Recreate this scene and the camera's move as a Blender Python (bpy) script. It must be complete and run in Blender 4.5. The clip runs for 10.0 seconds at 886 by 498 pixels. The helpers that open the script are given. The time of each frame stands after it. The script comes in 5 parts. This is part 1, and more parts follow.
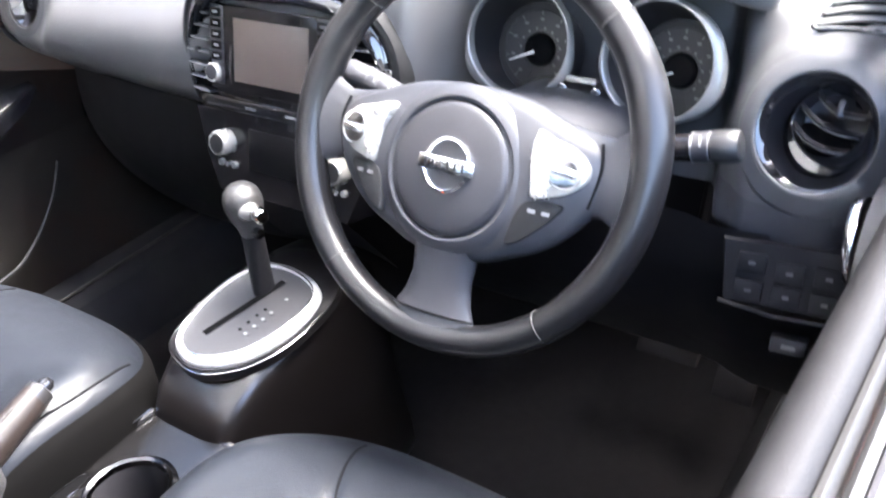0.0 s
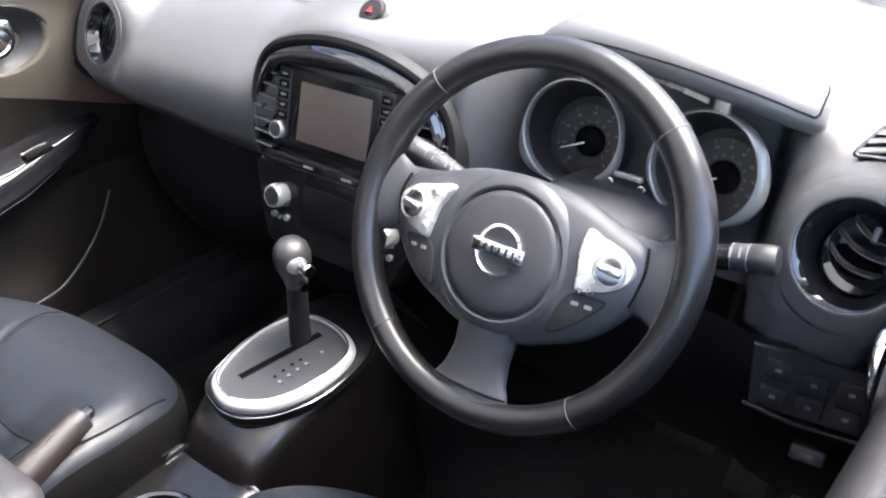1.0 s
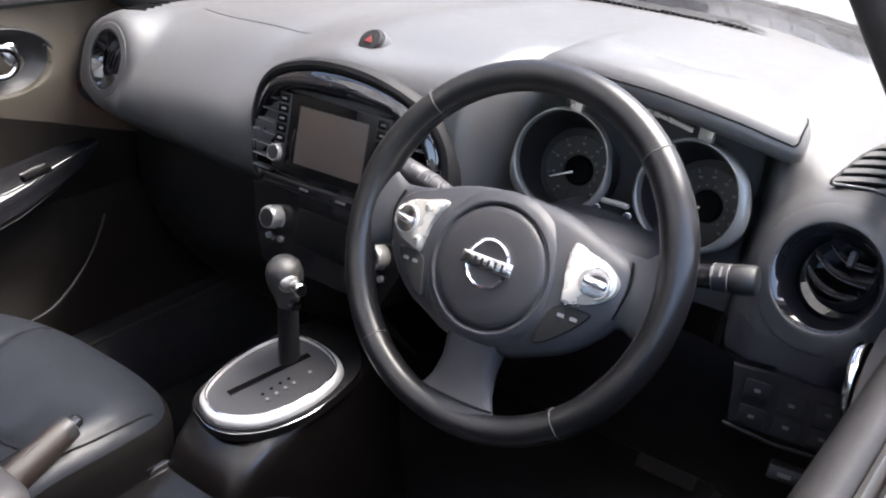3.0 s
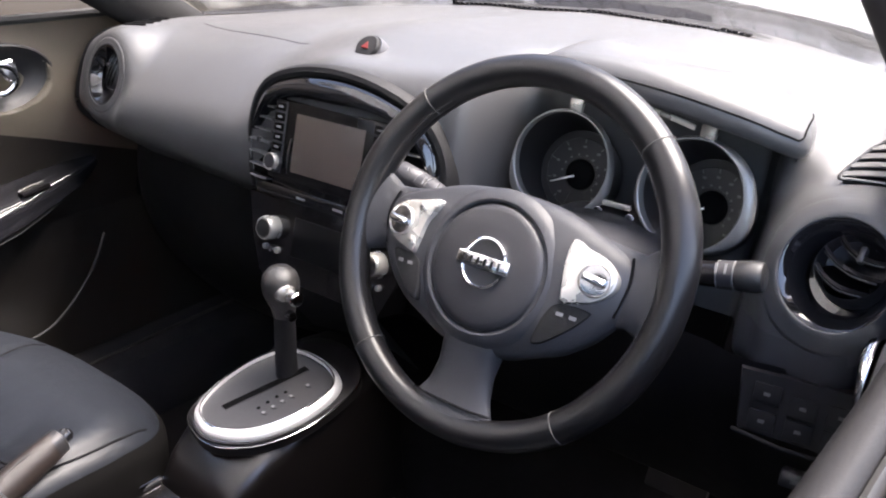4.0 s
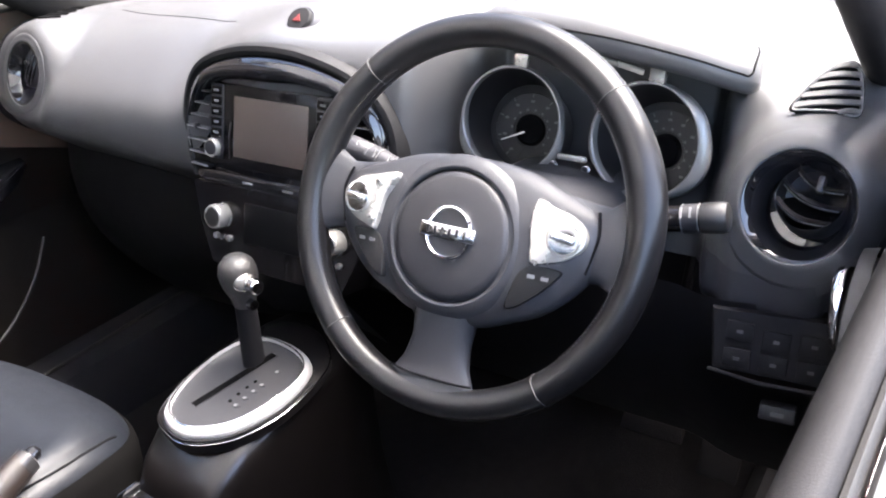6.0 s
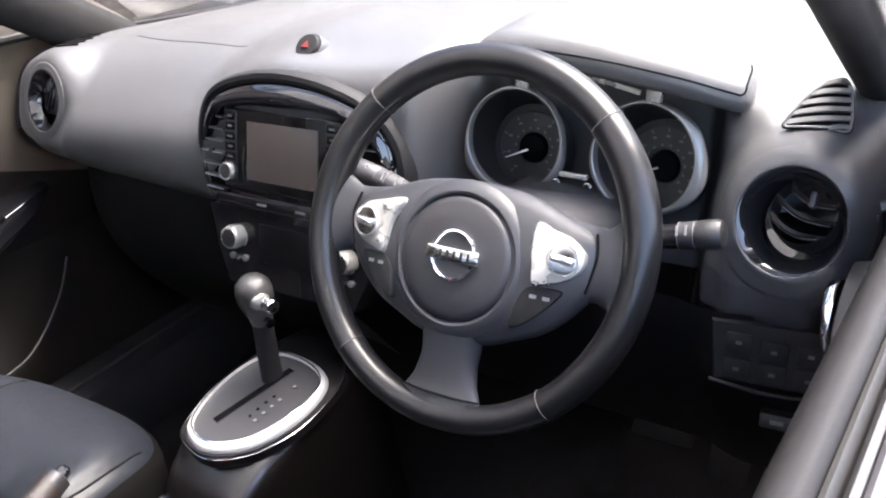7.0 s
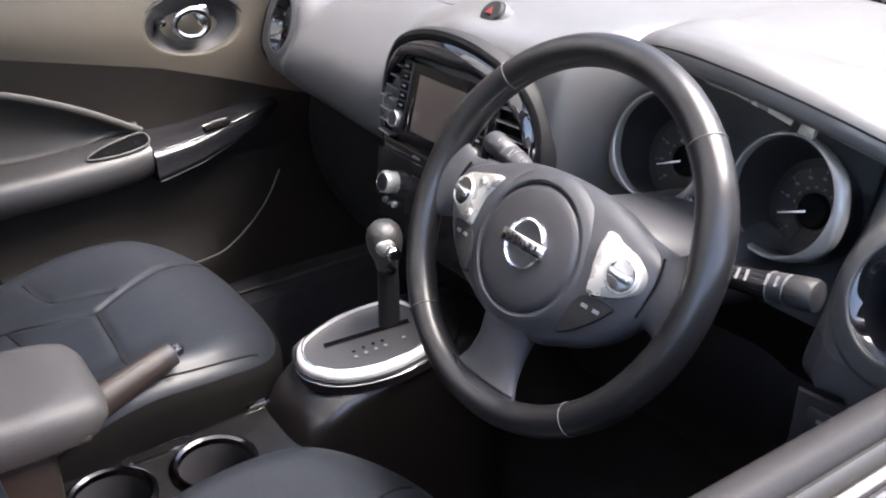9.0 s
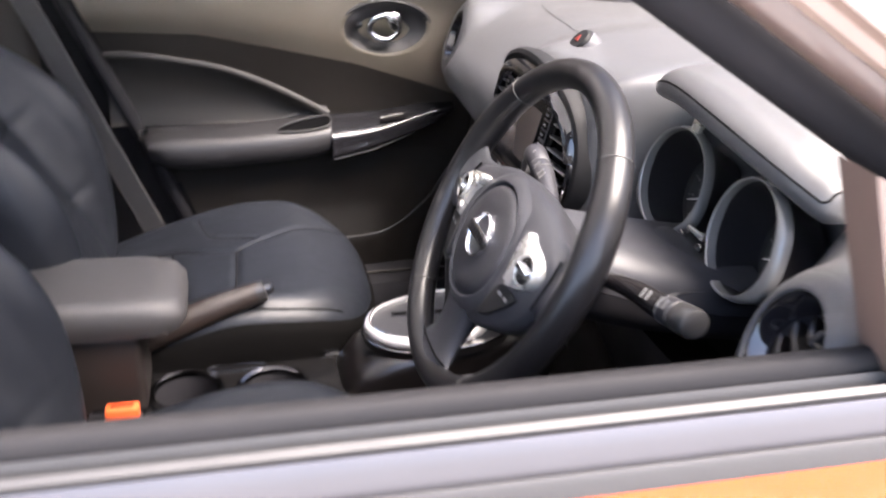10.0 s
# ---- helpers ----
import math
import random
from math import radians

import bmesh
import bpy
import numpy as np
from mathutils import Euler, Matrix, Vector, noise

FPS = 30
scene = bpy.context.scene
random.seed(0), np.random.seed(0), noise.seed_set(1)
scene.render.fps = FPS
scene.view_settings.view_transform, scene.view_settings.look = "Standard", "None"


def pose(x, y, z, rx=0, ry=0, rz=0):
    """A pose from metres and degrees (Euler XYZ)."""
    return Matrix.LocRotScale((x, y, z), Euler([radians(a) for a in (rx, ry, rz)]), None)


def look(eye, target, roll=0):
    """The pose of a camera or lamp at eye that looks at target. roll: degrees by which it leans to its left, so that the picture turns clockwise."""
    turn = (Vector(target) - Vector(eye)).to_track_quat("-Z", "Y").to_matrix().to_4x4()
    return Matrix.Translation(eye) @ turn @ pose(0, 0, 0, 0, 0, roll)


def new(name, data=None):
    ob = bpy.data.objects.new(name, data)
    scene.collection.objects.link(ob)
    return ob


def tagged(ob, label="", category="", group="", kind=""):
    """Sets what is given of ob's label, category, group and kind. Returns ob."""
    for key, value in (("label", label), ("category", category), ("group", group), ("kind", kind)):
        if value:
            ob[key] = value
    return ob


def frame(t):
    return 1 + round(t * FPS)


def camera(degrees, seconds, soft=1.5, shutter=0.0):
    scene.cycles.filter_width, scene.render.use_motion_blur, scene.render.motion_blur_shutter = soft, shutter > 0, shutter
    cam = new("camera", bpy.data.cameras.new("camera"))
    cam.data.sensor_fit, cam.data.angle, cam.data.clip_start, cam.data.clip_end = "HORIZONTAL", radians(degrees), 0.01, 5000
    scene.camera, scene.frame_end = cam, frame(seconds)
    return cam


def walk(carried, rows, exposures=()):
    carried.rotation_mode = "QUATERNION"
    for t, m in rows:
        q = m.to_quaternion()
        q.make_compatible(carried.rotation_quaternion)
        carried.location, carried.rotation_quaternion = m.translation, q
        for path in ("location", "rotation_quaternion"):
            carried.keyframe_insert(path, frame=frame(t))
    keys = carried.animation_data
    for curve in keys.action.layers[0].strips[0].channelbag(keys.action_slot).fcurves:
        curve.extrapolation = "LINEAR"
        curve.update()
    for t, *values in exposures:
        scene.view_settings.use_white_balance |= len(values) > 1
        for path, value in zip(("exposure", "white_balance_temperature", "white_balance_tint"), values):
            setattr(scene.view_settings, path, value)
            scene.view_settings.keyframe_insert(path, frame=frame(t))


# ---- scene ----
from mathutils.bvhtree import BVHTree

cam = camera(53.5, 10.0, 2.0, 0.5)
PATH = [
    (0, (0.716, -0.562, 1.291), (-0.273, 0.818, 0.235), -4.7),
    (0.5, (0.708, -0.586, 1.31), (-0.316, 0.831, 0.34), -0.8),
    (1, (0.706, -0.595, 1.337), (-0.34, 0.811, 0.373), 0.6),
    (1.5, (0.706, -0.604, 1.358), (-0.335, 0.827, 0.426), 1.3),
    (2, (0.71, -0.621, 1.36), (-0.342, 0.832, 0.476), 2.0),
    (2.5, (0.719, -0.633, 1.34), (-0.333, 0.825, 0.462), 2.5),
    (4, (0.733, -0.61, 1.279), (-0.365, 0.863, 0.49), 1.8),
    (4.5, (0.708, -0.604, 1.266), (-0.376, 0.879, 0.475), -0.7),
    (5, (0.693, -0.587, 1.255), (-0.371, 0.884, 0.415), -1.0),
    (5.5, (0.698, -0.588, 1.272), (-0.31, 0.906, 0.404), -2.3),
    (5.7, (0.703, -0.594, 1.275), (-0.28, 0.913, 0.401), -2.3),
    (7, (0.73, -0.612, 1.315), (-0.279, 0.875, 0.439), -4.7),
    (7.5, (0.766, -0.556, 1.316), (-0.375, 0.829, 0.431), -4.4),
    (8, (0.825, -0.476, 1.309), (-0.522, 0.695, 0.405), -2.5),
    (8.5, (0.846, -0.45, 1.3), (-0.6, 0.604, 0.405), 0.8),
    (9, (0.853, -0.485, 1.304), (-0.59, 0.566, 0.402), 1.1),
    (9.5, (0.915, -0.454, 1.319), (-0.594, 0.53, 0.45), 1.4),
    (9.6, (0.938, -0.419, 1.326), (-0.636, 0.451, 0.452), 0.1),
    (9.7, (0.98, -0.389, 1.325), (-0.663, 0.37, 0.475), 0.4),
    (9.8, (1.019, -0.349, 1.324), (-0.669, 0.309, 0.478), 1.3),
    (9.9, (1.059, -0.294, 1.318), (-0.677, 0.234, 0.476), 2.0),
    (10, (1.09, -0.263, 1.324), (-0.651, 0.204, 0.458), 3.0),
]
EXPOSURES = [(0.0, 4.82, 6550, 13), (0.5, 4.27, 6600, 13), (1.0, 3.92, 6650, 13), (2.0, 3.27, 6780, 13), (2.7, 3.27, 6780, 13), (4.0, 3.37, 6950, 17), (4.5, 3.47, 6980, 17), (5.0, 3.87, 6880, 16), (5.5, 4.05, 6850, 15), (7.0, 3.65, 6850, 15), (7.5, 3.62, 6850, 15), (8.5, 3.52, 6850, 15), (9.5, 3.62, 6950, 16), (10.0, 3.49, 7150, 19)]
walk(cam, [(t, look(eye, target, roll)) for t, eye, target, roll in PATH], EXPOSURES)

# ---- sky and sun ----
world = bpy.data.worlds.new("sky")
scene.world = world
world.use_nodes = True
wn = world.node_tree
wn.nodes.clear()
sky = wn.nodes.new("ShaderNodeTexSky")
sky.sky_type, sky.sun_disc = "NISHITA", False
sky.sun_elevation, sky.sun_rotation = radians(63), radians(35)
sky.air_density, sky.dust_density = 1.0, 2.5
bg = wn.nodes.new("ShaderNodeBackground")
bg.inputs[1].default_value = 0.15
wo = wn.nodes.new("ShaderNodeOutputWorld")
wn.links.new(sky.outputs[0], bg.inputs[0])
wn.links.new(bg.outputs[0], wo.inputs[0])
sun = new("sun", bpy.data.lights.new("sun", "SUN"))
sun.data.energy, sun.data.angle, sun.data.color = 3.0, radians(44), (1.0, 0.985, 0.96)
sun.matrix_world = look((math.sin(radians(35)) * 4.1, math.cos(radians(35)) * 4.1, 8.0), (0, 0, 0))

# ---- materials ----


def material(name, color, rough=0.5, metal=0.0, vary=0.12, vary_scale=9.0, bump=0.0, bump_scale=600.0, coat=0.0, kind="noise", spec=0.5, crease=0.0):
    m = bpy.data.materials.new(name)
    m.use_nodes = True
    nt = m.node_tree
    b = nt.nodes["Principled BSDF"]
    b.inputs["Roughness"].default_value = rough
    b.inputs["Metallic"].default_value = metal
    b.inputs["Coat Weight"].default_value = coat
    b.inputs["Specular IOR Level"].default_value = spec
    tc = nt.nodes.new("ShaderNodeTexCoord")
    n1 = nt.nodes.new("ShaderNodeTexNoise")
    n1.inputs["Scale"].default_value, n1.inputs["Detail"].default_value = vary_scale, 6
    nt.links.new(tc.outputs["Object"], n1.inputs["Vector"])
    ramp = nt.nodes.new("ShaderNodeMix")
    ramp.data_type = "RGBA"
    ramp.inputs[6].default_value = (*[c * (1 - vary) for c in color], 1)
    ramp.inputs[7].default_value = (*[min(1, c * (1 + vary)) for c in color], 1)
    nt.links.new(n1.outputs["Fac"], ramp.inputs[0])
    nt.links.new(ramp.outputs[2], b.inputs["Base Color"])
    mr = nt.nodes.new("ShaderNodeMapRange")
    mr.inputs["To Min"].default_value, mr.inputs["To Max"].default_value = max(0.02, rough * 0.88), min(1, rough * 1.12)
    n2 = nt.nodes.new("ShaderNodeTexNoise")
    n2.inputs["Scale"].default_value, n2.inputs["Detail"].default_value = vary_scale * 4, 4
    nt.links.new(tc.outputs["Object"], n2.inputs["Vector"])
    nt.links.new(n2.outputs["Fac"], mr.inputs["Value"])
    nt.links.new(mr.outputs[0], b.inputs["Roughness"])
    if bump:
        if kind == "voronoi":
            t = nt.nodes.new("ShaderNodeTexVoronoi")
            t.inputs["Scale"].default_value = bump_scale
            height = t.outputs["Distance"]
        else:
            t = nt.nodes.new("ShaderNodeTexNoise")
            t.inputs["Scale"].default_value, t.inputs["Detail"].default_value = bump_scale, 3
            height = t.outputs["Fac"]
        nt.links.new(tc.outputs["Object"], t.inputs["Vector"])
        bp = nt.nodes.new("ShaderNodeBump")
        bp.inputs["Strength"].default_value, bp.inputs["Distance"].default_value = bump, 0.001
        nt.links.new(height, bp.inputs["Height"])
        nt.links.new(bp.outputs[0], b.inputs["Normal"])
        if crease:
            n3 = nt.nodes.new("ShaderNodeTexNoise")
            n3.inputs["Scale"].default_value, n3.inputs["Detail"].default_value, n3.inputs["Distortion"].default_value = 16, 4, 0.8
            nt.links.new(tc.outputs["Object"], n3.inputs["Vector"])
            b2 = nt.nodes.new("ShaderNodeBump")
            b2.inputs["Strength"].default_value, b2.inputs["Distance"].default_value = crease, 0.012
            nt.links.new(n3.outputs["Fac"], b2.inputs["Height"])
            nt.links.new(b2.outputs[0], bp.inputs["Normal"])
    return m


def glass_material(name, tint=(1, 1, 1), gloss=0.0):
    m = bpy.data.materials.new(name)
    m.use_nodes = True
    nt = m.node_tree
    nt.nodes.clear()
    out = nt.nodes.new("ShaderNodeOutputMaterial")
    mix = nt.nodes.new("ShaderNodeMixShader")
    tr = nt.nodes.new("ShaderNodeBsdfTransparent")
    tr.inputs[0].default_value = (*tint, 1)
    gl = nt.nodes.new("ShaderNodeBsdfGlossy")
    gl.inputs["Roughness"].default_value = gloss
    fr = nt.nodes.new("ShaderNodeFresnel")
    fr.inputs["IOR"].default_value = 1.45
    nt.links.new(fr.outputs[0], mix.inputs[0])
    nt.links.new(tr.outputs[0], mix.inputs[1])
    nt.links.new(gl.outputs[0], mix.inputs[2])
    nt.links.new(mix.outputs[0], out.inputs[0])
    return m


DASH = material("dash_soft_plastic", (0.052, 0.0525, 0.055), 0.4, bump=0.35, bump_scale=900, vary=0.06)
# Darkened copy of the dash plastic; paints the shade on its lower end.
DASHLOW = material("dash_darkened_plastic", (0.033, 0.033, 0.0375), 0.5, bump=0.3, bump_scale=800)
LOWER = material("lower_dark_plastic", (0.0119, 0.0115, 0.0143), 0.5, bump=0.3, bump_scale=700)
DARKER = material("matt_black", (0.00772, 0.0073, 0.00899), 0.75, bump=0.2, bump_scale=500, spec=0.25)
BROW = material("matt_charcoal", (0.00477, 0.00477, 0.00534), 0.7, spec=0.25, bump=0.3, bump_scale=700)
GLOSS = material("piano_black", (0.00842, 0.00842, 0.00983), 0.07, coat=0.6, vary=0.05)
GATERING = material("satin_chrome", (0.66, 0.66, 0.671), 0.42, 0.6, vary=0.04)
CHROME = material("chrome", (0.83, 0.83, 0.84), 0.09, 1.0, vary=0.03)
DIALRING = material("dial_ring_silver", (0.202, 0.199, 0.192), 0.36, 0.5, vary=0.05)
SATIN = material("satin_silver_paint", (0.519, 0.505, 0.47), 0.27, 0.7, vary=0.05)
DARKCHROME = material("dark_chrome", (0.365, 0.365, 0.379), 0.14, 1.0, vary=0.05)
COLLAR = material("collar_brown_black", (0.012, 0.011, 0.0115), 0.3, 0.3, coat=0.2)
# Near-black that paints shade inside slots and pits; also on hub and dots.
SLOTBLACK = material("slot_black", (0.00168, 0.00168, 0.00197), 0.9, spec=0.05)
KNOBGREY = material("knob_leather", (0.0226, 0.0222, 0.0222), 0.32, bump=0.3, bump_scale=1200, kind="voronoi")
KNOBCAP = material("knob_satin_grey", (0.337, 0.33, 0.316), 0.25, 0.7, vary=0.05)
DARKSILVER = material("dark_silver_paint", (0.0477, 0.0463, 0.0477), 0.3, 0.6, vary=0.06)
RIMLEATHER = material("wheel_leather", (0.00788, 0.00758, 0.00825), 0.31, spec=0.36, bump=0.05, bump_scale=500)
HUBPLASTIC = material("hub_plastic", (0.0255, 0.0258, 0.0292), 0.44, spec=0.42, bump=0.25, bump_scale=1100)
PLATE = material("console_plate", (0.00936, 0.009, 0.00936), 0.2, 0.5, vary=0.08)
THREAD = material("grey_thread", (0.0506, 0.0494, 0.0483), 0.8)
LEATHER = material("seat_leather", (0.0078, 0.00918, 0.0122), 0.42, spec=0.29, bump=0.22, bump_scale=900, kind="voronoi", vary=0.15, vary_scale=14, crease=0.15)
# Near-black: shade on the seat sides is put into this colour.
SKIRT = material("seat_side_shade", (0.00189, 0.00167, 0.00162), 0.8, spec=0.08, bump=0.4, bump_scale=700)
CUPRING = material("black_chrome_ring", (0.075, 0.074, 0.08), 0.16, 1.0, vary=0.05)
LEATHER2 = material("armrest_leather", (0.0267, 0.0256, 0.0261), 0.5, bump=0.4, bump_scale=900, kind="voronoi")
COVER = material("airbag_cover", (0.0205, 0.02, 0.0225), 0.45, spec=0.4, bump=0.25, bump_scale=1100)
BIN = material("bin_plastic", (0.0108, 0.00756, 0.00648), 0.5, bump=0.3)
SEAM = material("seam_shadow_thread", (0.00562, 0.00562, 0.00632), 0.9, spec=0.05)
CARPET = material("carpet", (0.0168, 0.0154, 0.0163), 0.95, spec=0.1, bump=0.9, bump_scale=500, vary=0.35, vary_scale=60)
DOORTRIM = material("door_upper_trim", (0.12, 0.107, 0.086), 0.5, bump=0.35, bump_scale=800)
DOORDARK = material("door_insert", (0.0139, 0.0113, 0.00904), 0.6, bump=0.35, bump_scale=600)
DOORMID = material("door_recess", (0.0195, 0.0176, 0.0158), 0.55, bump=0.3, bump_scale=800)
DOORARM = material("door_armrest", (0.015, 0.0145, 0.0155), 0.45, bump=0.3, bump_scale=900)
BARREL = material("dial_barrel", (0.012, 0.011, 0.012), 0.35, spec=0.4)
BAND = material("dial_band", (0.00546, 0.00573, 0.00683), 0.45)
FACE = material("dial_face", (0.00442, 0.00429, 0.00454), 0.6)
GATEMARK = material("gate_print", (0.098, 0.098, 0.098), 0.5)
DIMMARK = material("dim_print", (0.091, 0.091, 0.091), 0.5)
NEEDLE = material("needle_white", (0.85, 0.83, 0.80), 0.5)
# Warm brown base holds the reflected surroundings of the blank screen.
SCREEN = material("screen_glass", (0.073, 0.059, 0.0519), 0.24, spec=0.45, coat=0.0, vary=0.05)
STRIPGREY = material("defroster_grey", (0.0281, 0.0281, 0.0309), 0.5, bump=0.2)
UNITBLACK = material("unit_black", (0.00702, 0.00646, 0.00702), 0.14, spec=0.22)
GLOVE = material("glovebox_plastic", (0.0059, 0.00562, 0.00646), 0.6, spec=0.3, bump=0.3, bump_scale=700)
DISPLAY = material("dark_display", (0.004, 0.004, 0.0045), 0.3, spec=0.15)
BUTTON = material("button_grey", (0.14, 0.14, 0.14), 0.35)
RED = material("hazard_red", (0.105, 0.0112, 0.0084), 0.4)
REDBUCKLE = material("buckle_red", (0.75, 0.11, 0.03), 0.4)
BELT = material("belt_webbing", (0.0351, 0.0344, 0.0351), 0.75, bump=0.6, bump_scale=900)
BELTEDGE = material("belt_selvedge", (0.0595, 0.0585, 0.0575), 0.7, bump=0.4)
GRIP = material("handbrake_leather", (0.0123, 0.00784, 0.00609), 0.48, bump=0.4, bump_scale=1000, kind="voronoi")
PAINT = material("orange_paint", (0.55, 0.085, 0.012), 0.18, 0.2, coat=1.0, vary=0.05)
RUBBER = material("black_rubber", (0.0154, 0.0152, 0.0154), 0.6, bump=0.2)
SILLTRIM = material("door_sill_trim", (0.00967, 0.00952, 0.0103), 0.7, bump=0.3, bump_scale=900, spec=0.15)
# Frame tone lightened to hold the bright reflections along its outer side.
FRAMEOUT = material("frame_outer_reflection", (0.75, 0.6667, 0.6167), 0.3, coat=0.5)
STRIP = material("bright_waist_strip", (0.0647, 0.0638, 0.0697), 0.4, 0.6)
# Lighter copy of the frame brown, with reflections put into the colour.
FRAMELIGHT = material("frame_brown_reflection", (0.239, 0.176, 0.147), 0.3, coat=0.3)
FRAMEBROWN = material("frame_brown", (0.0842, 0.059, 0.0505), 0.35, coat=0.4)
HEADLINER = material("headliner_cloth", (0.62, 0.62, 0.61), 0.9, bump=0.3, bump_scale=700)
WALLBROWN = material("brown_wall", (0.060, 0.046, 0.037), 0.85, bump=0.8, bump_scale=60, vary=0.3, vary_scale=5)
TARMAC = material("tarmac", (0.34, 0.335, 0.33), 0.9, bump=0.7, bump_scale=300, vary=0.25, vary_scale=3)
GLASS = glass_material("window_glass", (0.573, 0.585, 0.579))
SIDEGLASS = glass_material("side_glass", (0.555, 0.585, 0.575))
PRIVACY = glass_material("privacy_glass", (0.225, 0.232, 0.225))

# ---- building blocks ----
PLACE = {}


def thing(name, label, category, group="", kind="", m=None):
    ob = new(name)
    ob.empty_display_size = 0.02
    ob.matrix_basis = m or Matrix()
    PLACE[ob.name] = ob.matrix_basis.copy()
    return tagged(ob, label, category, group, kind)


def finish(name, bm, mat, sharp=38):
    me = bpy.data.meshes.new(name)
    bmesh.ops.recalc_face_normals(bm, faces=bm.faces)
    bm.to_mesh(me)
    bm.free()
    me.materials.append(mat)
    me.shade_smooth()
    me.set_sharp_from_angle(angle=radians(sharp))
    return me


def part(name, bm, mat, parent, label="", m=None, sharp=38):
    """One mesh under a thing or a part; the bmesh is in the world's frame, or in m's."""
    base = PLACE[parent.name]
    bm.transform(base.inverted() @ (m or Matrix()))
    ob = new(name, finish(name, bm, mat, sharp))
    ob.parent = parent
    PLACE[ob.name] = base
    return tagged(ob, label)


def solo(name, bm, mat, label, category, group="", kind="", m=None, sharp=38):
    if m:
        bm.transform(m)
    ob = new(name, finish(name, bm, mat, sharp))
    PLACE[ob.name] = Matrix()
    return tagged(ob, label, category, group, kind)


def spline(pts, n, closed=False):
    """n points on a smooth curve through pts."""
    P = [Vector(p) for p in pts]
    k = len(P)
    out = []
    spans = k if closed else k - 1
    for i in range(n):
        t = i * spans / n if closed else i * spans / (n - 1)
        j = min(int(t), spans - 1)
        u = t - j
        if closed:
            a, b, c, d = (P[(j + q) % k] for q in (-1, 0, 1, 2))
        else:
            a, b, c, d = P[max(j - 1, 0)], P[j], P[j + 1], P[min(j + 2, k - 1)]
        out.append(0.5 * (2 * b + (c - a) * u + (2 * a - 5 * b + 4 * c - d) * u * u + (3 * b - a - 3 * c + d) * u ** 3))
    return out


def loft(loops, closed=True, caps=True, around=False):
    """A skin over loops with as many points each. around: the last loop joins the first."""
    bm = bmesh.new()
    rows = [[bm.verts.new(p) for p in lp] for lp in loops]
    n = len(rows[0])
    pairs = list(zip(rows, rows[1:])) + ([(rows[-1], rows[0])] if around else [])
    for a, b in pairs:
        for i in range(n if closed else n - 1):
            j = (i + 1) % n
            bm.faces.new((a[i], a[j], b[j], b[i]))
    if caps and closed and not around:
        bm.faces.new(rows[0][::-1])
        bm.faces.new(rows[-1])
    return bm


def add(bm, other):
    me = bpy.data.meshes.new("tmp")
    other.to_mesh(me)
    other.free()
    bm.from_mesh(me)
    bpy.data.meshes.remove(me)
    return bm


def tube(path, r, n=12, closed=False, caps=True, flat=1.0, up=(0, 0, 1)):
    """A round bar along path; r is a number or a function of 0..1; flat squeezes it along up."""
    P = [Vector(p) for p in path]
    k = len(P)
    loops = []
    for i, p in enumerate(P):
        if closed:
            d = P[(i + 1) % k] - P[i - 1]
        else:
            d = P[min(i + 1, k - 1)] - P[max(i - 1, 0)]
        d.normalize()
        side = d.cross(Vector(up))
        if side.length < 1e-4:
            side = d.cross(Vector((1, 0, 0)))
        side.normalize()
        over = side.cross(d)
        rr = r(i / (k - 1)) if callable(r) else r
        loops.append([p + side * math.cos(a) * rr + over * math.sin(a) * rr * flat for a in (2 * math.pi * q / n for q in range(n))])
    return loft(loops, True, caps and not closed, closed)


def lathe(profile, n=48, squash=(1, 1), closed=False):
    """Turns (radius, height) points round z. closed: the profile is a ring's section."""
    loops = [[Vector((r * math.cos(a) * squash[0], r * math.sin(a) * squash[1], h)) for r, h in profile] for a in (2 * math.pi * i / n for i in range(n))]
    bm = loft(loops, closed, False, True)
    bmesh.ops.remove_doubles(bm, verts=bm.verts, dist=1e-6)
    return bm


def pad(outline, layers, n=64, centre=None, smooth=True):
    """A raised pad: the outline in x and y, drawn in to a share of its size at each height."""
    pts = spline([(*p, 0) for p in outline], n, True) if smooth else [Vector((*p, 0)) for p in outline]
    c = Vector((*centre, 0)) if centre else sum(pts, Vector()) / len(pts)
    return loft([[c + (p - c) * s + Vector((0, 0, h)) for p in pts] for s, h in layers])


def block(x0, x1, y0, y1, z0, z1, bevel=0.004, seg=2):
    bm = bmesh.new()
    bmesh.ops.create_cube(bm, size=1)
    bm.transform(Matrix.Translation(((x0 + x1) / 2, (y0 + y1) / 2, (z0 + z1) / 2)) @ Matrix.Diagonal((x1 - x0, y1 - y0, z1 - z0, 1)))
    if bevel:
        bmesh.ops.bevel(bm, geom=bm.edges[:], offset=bevel, segments=seg, affect="EDGES", profile=0.5)
    return bm


def sheet(fn, nu, nv, thick=0.0):
    """A grid of points fn(u, v), with an even thickness against the faces' normals if asked."""
    bm = bmesh.new()
    rows = [[bm.verts.new(fn(i / (nu - 1), j / (nv - 1))) for j in range(nv)] for i in range(nu)]
    for i in range(nu - 1):
        for j in range(nv - 1):
            bm.faces.new((rows[i][j], rows[i + 1][j], rows[i + 1][j + 1], rows[i][j + 1]))
    if thick:
        bmesh.ops.solidify(bm, geom=bm.faces[:], thickness=thick)
    return bm


def basis(origin, x, y):
    """A local frame: origin, the way of x, and roughly that of y."""
    x = Vector(x).normalized()
    z = x.cross(Vector(y)).normalized()
    y = z.cross(x)
    m = Matrix((x, y, z)).transposed().to_4x4()
    m.translation = origin
    return m


